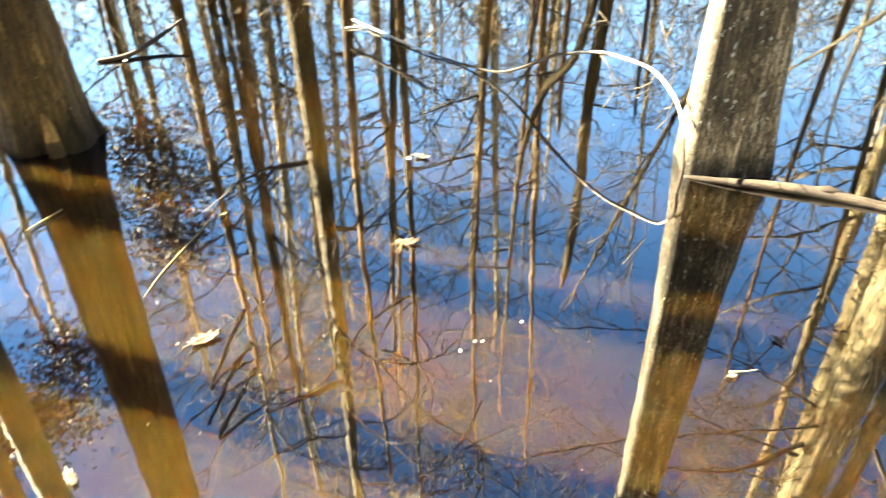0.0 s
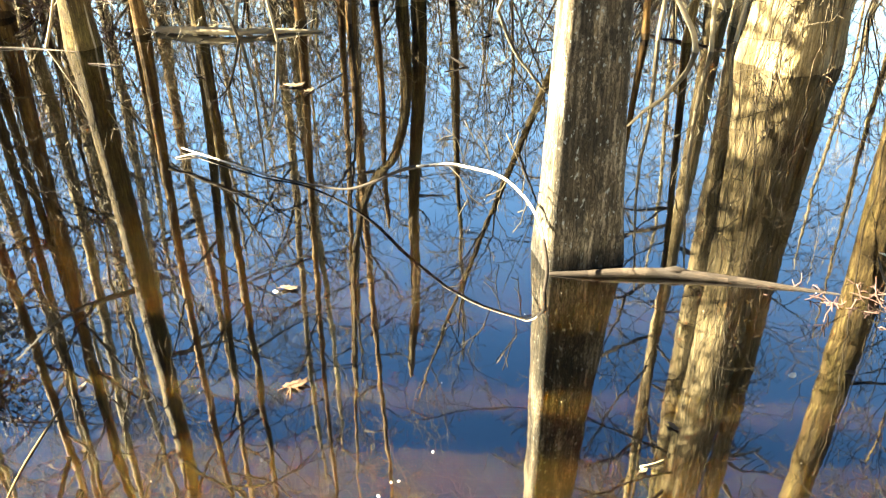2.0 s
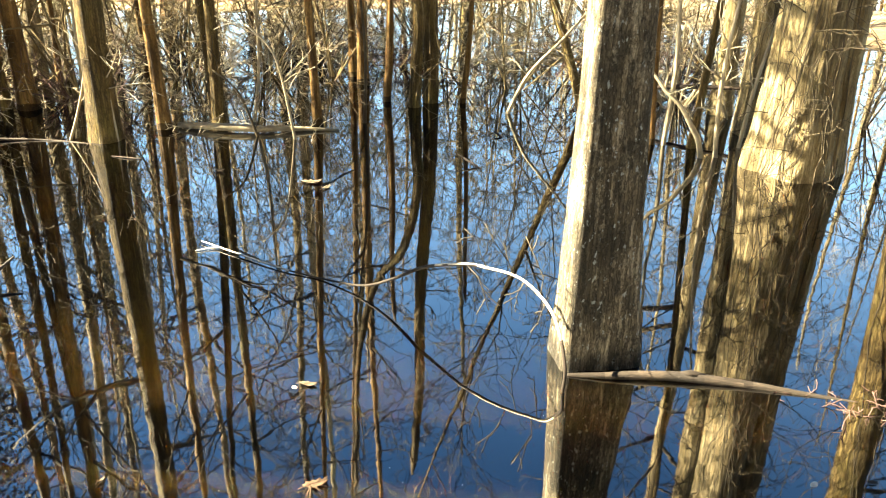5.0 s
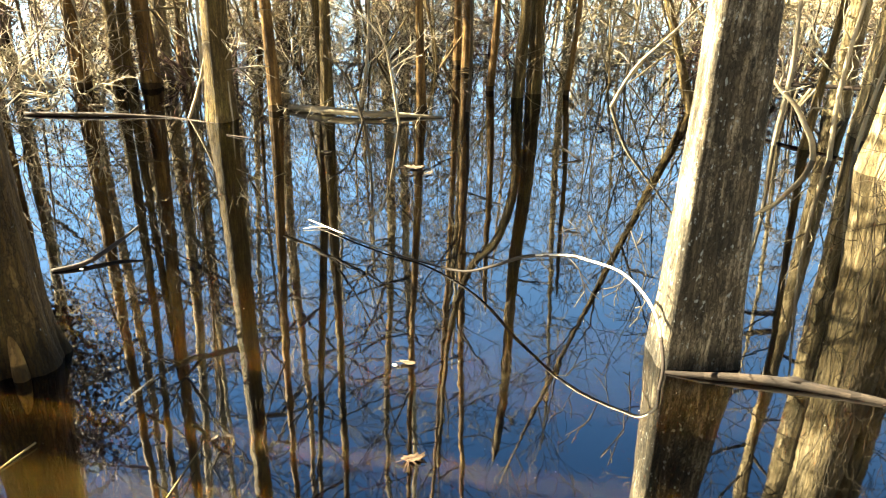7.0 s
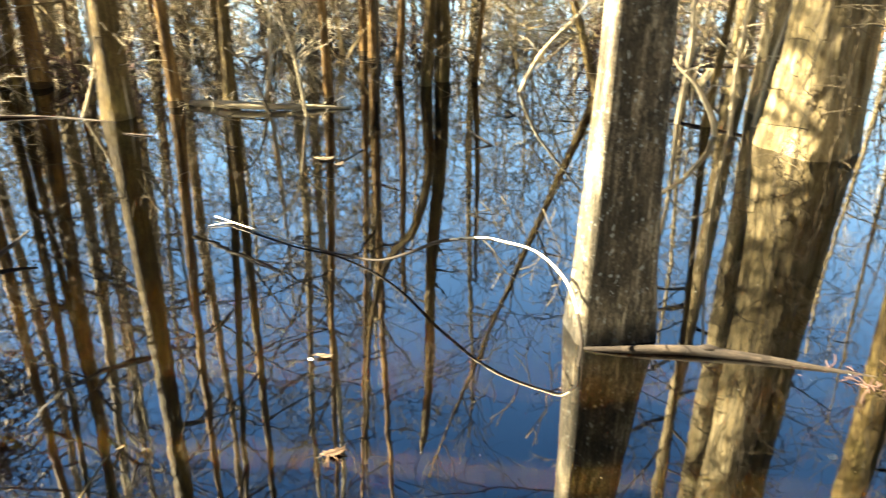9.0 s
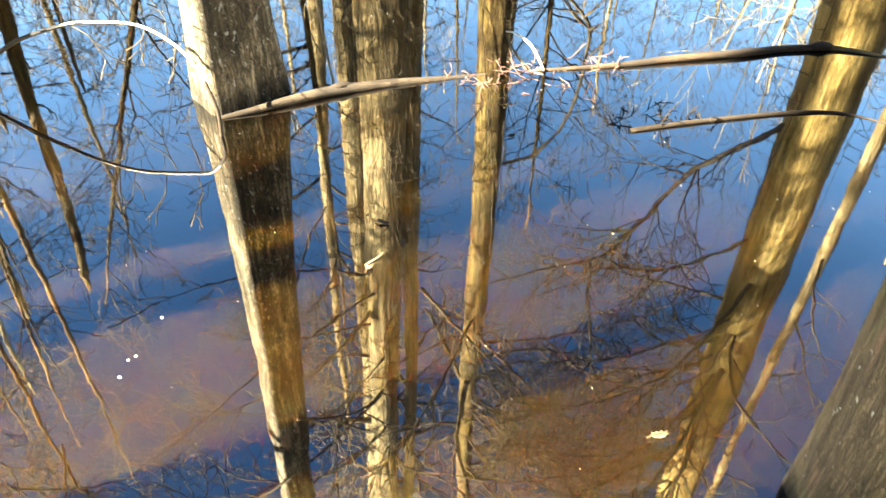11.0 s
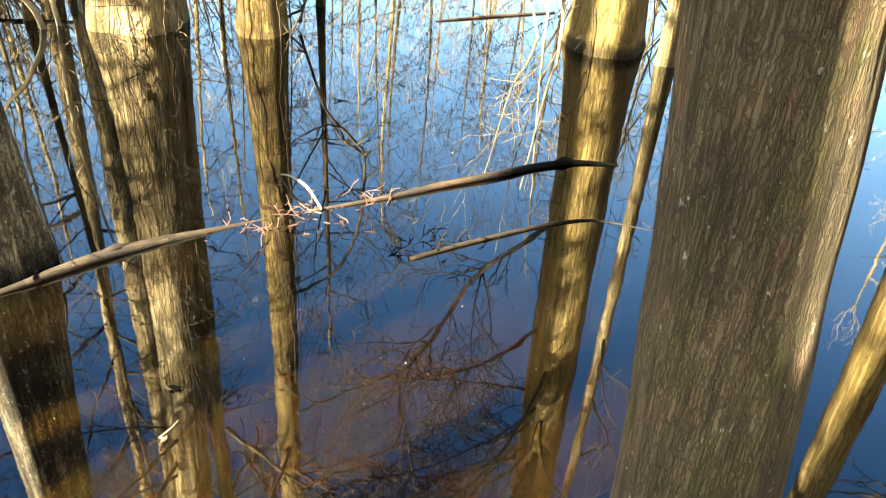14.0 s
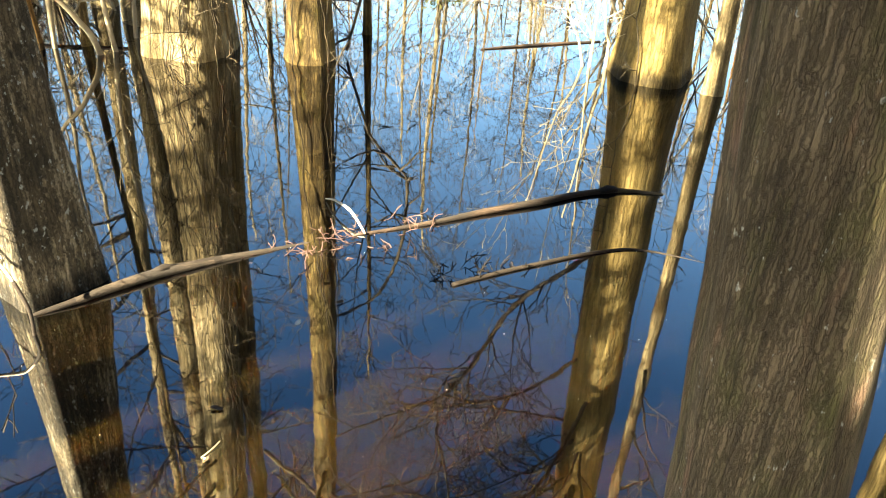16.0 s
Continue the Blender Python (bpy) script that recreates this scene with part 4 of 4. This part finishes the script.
arc = floating("arched_branch", [(-2.40, 3.73, 0.013), (-2.12, 3.63, 0.013), (-1.79, 3.52, 0.011), (-1.53, 3.47, 0.008), (-1.28, 3.39, 0.042), (-1.11, 3.35, 0.12), (-0.96, 3.30, 0.22), (-0.86, 3.26, 0.27)],
               [0.003, 0.0055, 0.005, 0.005, 0.006, 0.008, 0.009, 0.009], PALE, "bent pale stick arching out of the water onto the dark tree", 9, 0.10, "stick")
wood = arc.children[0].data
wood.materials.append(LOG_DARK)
# the shaded stretch of the stick is coloured dark
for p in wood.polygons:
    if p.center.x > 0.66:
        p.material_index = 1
base = arc.matrix_world.translation
g = Geo()
pts = curve_points([Vector(k) - base for k in [(-0.86, 3.26, 0.27), (-0.70, 3.19, 0.33), (-0.57, 3.13, 0.35), (-0.44, 3.08, 0.35), (-0.34, 3.01, 0.32), (-0.26, 2.93, 0.27), (-0.21, 2.86, 0.19)]], 6)
g.tube(pts, [0.0078 - 0.001 * k / len(pts) for k in range(len(pts))], 9, 0.10)
arch = part("arch", g, PALE, arc, "pale upper bend of the stick, its shaded underside coloured dark")
for me in (arch.data, wood):  # shade on the sides and underside, put in as dark colour
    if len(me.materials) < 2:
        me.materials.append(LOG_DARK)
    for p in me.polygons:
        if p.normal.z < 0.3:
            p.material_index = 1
g = Geo()
g.tube(curve_points([Vector(k) - base for k in [(-0.21, 2.86, 0.19), (-0.18, 2.79, 0.10), (-0.18, 2.77, 0.020), (-0.19, 2.76, -0.080)]], 5), [0.008] * 16, 8, 0.1)
part("lower_end", g, LOG_DARK, arc, "dark wet end of the stick")
g = Geo()
g.tube([(0.16, -0.045, 0.010), (0.09, -0.07, 0.010), (0.03, -0.12, 0.006)], [0.005, 0.004, 0.002], 7, 0.1)
part("fork", g, PALE, arc)
rng = random.Random(3)
for n in range(7):
    k = rng.randrange(4, len(pts) - 6)
    g = Geo()
    bough(g, rng, pts[k], (rng.gauss(0, 0.5), rng.gauss(0, 0.5), rng.choice((-0.6, 0.5))), rng.uniform(0.1, 0.3), 0.003, 1, 0, 0.9, 0.25, 3)
    part("twig", g, TWIG, arc)

bent = floating("bent_stick", [(1.22, 3.41, 0.010), (1.23, 3.30, 0.049), (1.25, 3.14, 0.059), (1.26, 2.99, 0.010)], [0.003, 0.006, 0.0075, 0.005], PALE, "short bent pale stick on a mat of twigs", 8, 0.1, "stick")
floating("driftwood_stick", [(-3.27, 2.59, 0.009), (-3.17, 2.72, 0.016), (-3.13, 2.91, 0.055), (-3.10, 3.07, 0.11)], [0.009, 0.014, 0.012, 0.005], LOG, "brown half-sunken stick beside the brown tree", 9, 0.2, "stick")
floating("driftwood_stick", [(-1.56, 1.29, 0.002), (-1.61, 1.44, 0.004), (-1.68, 1.74, 0.002)], [0.002, 0.003, 0.002], BRUSH_DARK, "thin straw floating on the water", 6, 0.1, "stick")
floating("driftwood_stick", [(-2.24, 1.36, 0.006), (-2.23, 1.51, 0.013)], [0.003, 0.004], BRUSH_DARK, "thin brown stick floating by the brown tree", 6, 0.1, "stick")
floating("driftwood_stick", [(-3.94, 5.04, 0.003), (-3.82, 5.03, 0.007), (-3.67, 5.04, 0.005)], [0.002, 0.005, 0.003], LOG, "short pale stick floating among the slim trees", 7, 0.1, "stick")
floating("driftwood_stick", [(0.23, 1.87, 0.002), (0.27, 1.89, 0.006), (0.30, 1.91, 0.010)], [0.003, 0.002, 0.0015], BRUSH, "small pale forked stick on the water", 7, 0.2, "stick")


def twig_mat(x, y, wide, deep, count, seed, material, label):
    """A raft of fine floating twigs."""
    rng = random.Random(seed)
    g = Geo()
    for n in range(count):
        p = (rng.gauss(0, wide), rng.gauss(0, deep), 0.002)
        bough(g, rng, p, (rng.gauss(0, 1), rng.gauss(0, 0.6), rng.uniform(-0.05, 0.12)), rng.uniform(0.05, 0.16), 0.0011, 1, -0.06, 0.9, 0.3, 3)
    ob = tagged(new("twig_mat", g.mesh("twig_mat", material)), label, "twigs", kind="stuff")
    ob.matrix_world = pose(x, y, 0)


twig_mat(0.99, 3.01, 0.17, 0.05, 26, 1, TWIG_RED, "raft of fine reddish twigs floating on the water")
twig_mat(1.31, 2.98, 0.13, 0.08, 26, 2, TWIG_RED, "raft of fine reddish twigs floating on the water")
twig_mat(1.48, 2.52, 0.08, 0.04, 16, 3, LOG_DARK, "raft of fine dark twigs by the sunken branch")
twig_mat(-6.56, 6.67, 0.5, 0.15, 60, 4, BRUSH, "raft of fine tan twigs floating among the trees")
twig_mat(-4.58, 6.92, 0.5, 0.15, 60, 5, BRUSH, "raft of fine tan twigs floating among the trees")
twig_mat(2.31, 4.26, 0.3, 0.10, 11, 6, LEAF_PALE, "raft of fine pale twigs floating on the open water")


# ---- leaves and chips ----
def leaf(x, y, size, turn, material, label, seed, curl=0.25, tilt=0.0):
    """A lobed dead leaf with a midrib, curled, afloat."""
    rng = random.Random(seed)
    outline = []
    for k in range(18):
        a = 2 * math.pi * k / 18
        r = size * 0.8 * (0.32 + 0.12 * math.cos(a) ** 2 + (0.09 if k % 2 else -0.04) + rng.uniform(-0.03, 0.03))
        outline.append(Vector((r * 1.35 * math.cos(a), r * 0.75 * math.sin(a), 0)))
    g = Geo()
    for s, lift in ((0.0, 0.0), (0.55, 0.0), (1.0, 0.0)):
        for p in outline:
            q = p * s
            g.verts.append(Vector((q.x, q.y, 0.004 + curl * (q.y * q.y * 5 + q.x * q.x * 2) / size + 0.008 * noise.noise((q.x * 40, q.y * 40, seed)))))
    for ring in (0, 1):
        for k in range(18):
            j = (k + 1) % 18
            a, b = ring * 18, (ring + 1) * 18
            g.faces.append((a + k, b + k, b + j, a + j))
    top = len(g.verts)
    g.verts += [v - Vector((0, 0, 0.0012)) for v in g.verts]
    g.faces += [tuple(i + top for i in reversed(f)) for f in list(g.faces)]
    for k in range(18):
        j = (k + 1) % 18
        g.faces.append((36 + k, 36 + k + top, 36 + j + top, 36 + j))
    ob = tagged(thing("dead_leaf", x, y, 0.002, turn), label, "leaf", "dead leaves afloat")
    part("blade", g, material, ob)
    g = Geo()
    g.tube([(-size * 0.75, 0, 0.004), (-size * 0.3, 0.002, 0.008), (size * 0.45, 0, 0.012)], [0.0016, 0.0014, 0.0006], 5)
    part("stalk", g, LEAF, ob)


LEAVES = [(-0.94, 1.97, 0.087, 40, LEAF), (-1.21, 2.53, 0.072, 10, LEAF_PALE), (-2.21, 4.91, 0.140, 20, LEAF_PALE), (-2.07, 4.84, 0.086, 70, LEAF_PALE), (-2.97, 4.96, 0.088, 0, LEAF_PALE), (-1.23, 1.23, 0.097, 60, LEAF),
          (-1.17, 0.67, 0.061, -20, LEAF_PALE), (0.38, 0.84, 0.069, 50, LEAF_PALE), (-1.66, 1.79, 0.031, 80, LEAF_PALE), (0.33, 2.07, 0.044, -30, LEAF_PALE), (0.24, 1.85, 0.034, 45, LEAF_PALE), (0.94, 2.50, 0.034, 10, LEAF_PALE),
          (-5.52, 5.30, 0.119, 30, LEAF_PALE), (-4.97, 5.58, 0.105, 80, LEAF_PALE), (0.85, 1.03, 0.049, 0, LEAF_PALE)]
for n, (x, y, s, turn, m) in enumerate(LEAVES):
    leaf(x, y, s, turn, m, "curled brown dead leaf floating on the water" if m is LEAF else "bleached tan dead leaf floating on the water", n)
rng = random.Random(8)
g = Geo()
for n in range(9):  # pine needles caught with the near leaf
    a = rng.uniform(-0.6, 0.6)
    g.tube([(0, 0, 0.006), (0.03 * math.cos(a), 0.03 * math.sin(a), 0.016), (0.07 * math.cos(a * 1.4), 0.07 * math.sin(a * 1.4), 0.008)], [0.0012, 0.0012, 0.0008], 4)
needles = tagged(new("needle_tuft", g.mesh("needle_tuft", LEAF)), "tuft of brown needles floating beside a dead leaf", "needles")
needles.matrix_world = pose(-0.96, 1.96, 0, 0, 0, -40)


def chip(x, y, size, seed):
    """A white chip of bark or seed afloat."""
    bm = bmesh.new()
    bmesh.ops.create_icosphere(bm, subdivisions=2, radius=size)
    for v in bm.verts:
        v.co = Vector((v.co.x * 1.2, v.co.y * 0.8, v.co.z * 0.5)) * (1 + 0.3 * noise.noise(v.co * 60 + Vector((seed, 0, 0))))
    me = bpy.data.meshes.new("chip")
    bm.to_mesh(me)
    bm.free()
    me.materials.append(CHIP)
    ob = tagged(new("chip", me), "small white chip floating on the water", "chip", "white chips afloat")
    ob.matrix_world = pose(x, y, 0.001, 0, 0, seed * 50)


for n, (x, y, s) in enumerate([(-1.26, 2.50, 0.010), (0.74, 2.44, 0.015), (-0.40, 1.78, 0.005), (-0.51, 1.57, 0.005), (-0.47, 1.64, 0.004), (-0.49, 1.63, 0.004), (0.24, 1.86, 0.007), (-3.16, 2.68, 0.010)]):
    chip(x, y, s, n)
rng = random.Random(31)
g = Geo()
for n in range(150):  # specks of froth and pollen
    x, y, s = rng.uniform(-2.2, 2.6), rng.uniform(0.7, 4.2), rng.uniform(0.0005, 0.0014)
    a = rng.uniform(0, 3.1)
    g.tube([(x, y, 0.0015), (x + 3 * s * math.cos(a), y + 3 * s * math.sin(a), 0.002)], [s, s * 0.7], 5)
tagged(new("floating_specks", g.mesh("floating_specks", CHIP)), "pale specks scattered over the water", "specks", kind="stuff")


def green_bush(x, y, size, seed):
    """An evergreen bush: stems under many small leaves."""
    rng = random.Random(seed)
    bush = shrub("green_bush", x, y, size, 8, seed, TWIG, "olive-green evergreen bush on the far bank", "", 1, 4, 0.7)
    g = Geo()
    for n in range(2600):
        a, b, r = rng.uniform(0, 6.28), rng.uniform(0.05, 1.3), size * 0.62 * rng.random() ** 0.4
        p = Vector((r * math.cos(a) * math.cos(b) * 1.2, r * math.sin(a) * math.cos(b), 0.12 + r * math.sin(b) * (1 + 0.4 * noise.noise((a, b, seed)))))
        u = Vector((rng.gauss(0, 1), rng.gauss(0, 1), rng.gauss(0, 1))).normalized() * 0.03
        v = u.cross(Vector((rng.gauss(0, 1), rng.gauss(0, 1), 1))).normalized() * 0.014
        k = len(g.verts)
        g.verts += [p - u, p + v, p + u, p - v]
        g.faces.append((k, k + 1, k + 2, k + 3))
    part("foliage", g, GREEN, bush)


green_bush(5.62, 10.31, 1.1, 61)


def leafy_tree(x, y, clumps, seed):
    """A young tree that has kept its brown leaves."""
    rng = random.Random(seed)
    tree = bare_tree("leafy_tree", x, y, 0.06, 6.0, "young tree that still holds its brown dead leaves", seed, BARK_SMOOTH, limbs=8, first=2.0, limb_length=1.2, sides=10)
    g = Geo()
    for cx, cy, cz, size, count in clumps:
        for n in range(count):
            p = Vector((cx - x + rng.gauss(0, size), cy - y + rng.gauss(0, size), cz + rng.gauss(0, size * 0.7)))
            u = Vector((rng.gauss(0, 1), rng.gauss(0, 1), rng.gauss(0, 0.7))).normalized() * rng.uniform(0.03, 0.05)
            v = u.cross(Vector((rng.gauss(0, 1), rng.gauss(0, 1), 1))).normalized() * rng.uniform(0.014, 0.024)
            k = len(g.verts)
            g.verts += [p - u, p + v, p + u, p - v]
            g.faces.append((k, k + 1, k + 2, k + 3))
    part("foliage", g, LEAF, tree, "brown withered leaves")


leafy_tree(-8.02, 4.05, [(-7.52, 3.36, 5.88, 0.34, 2600), (-7.55, 4.13, 5.35, 0.3, 1400), (-8.14, 3.03, 6.28, 0.34, 1800)], 71)
leafy_tree(-7.94, 6.26, [(-7.62, 6.07, 3.90, 0.38, 2200), (-7.14, 5.74, 4.47, 0.3, 1200), (-8.10, 6.28, 3.44, 0.3, 1200)], 72)
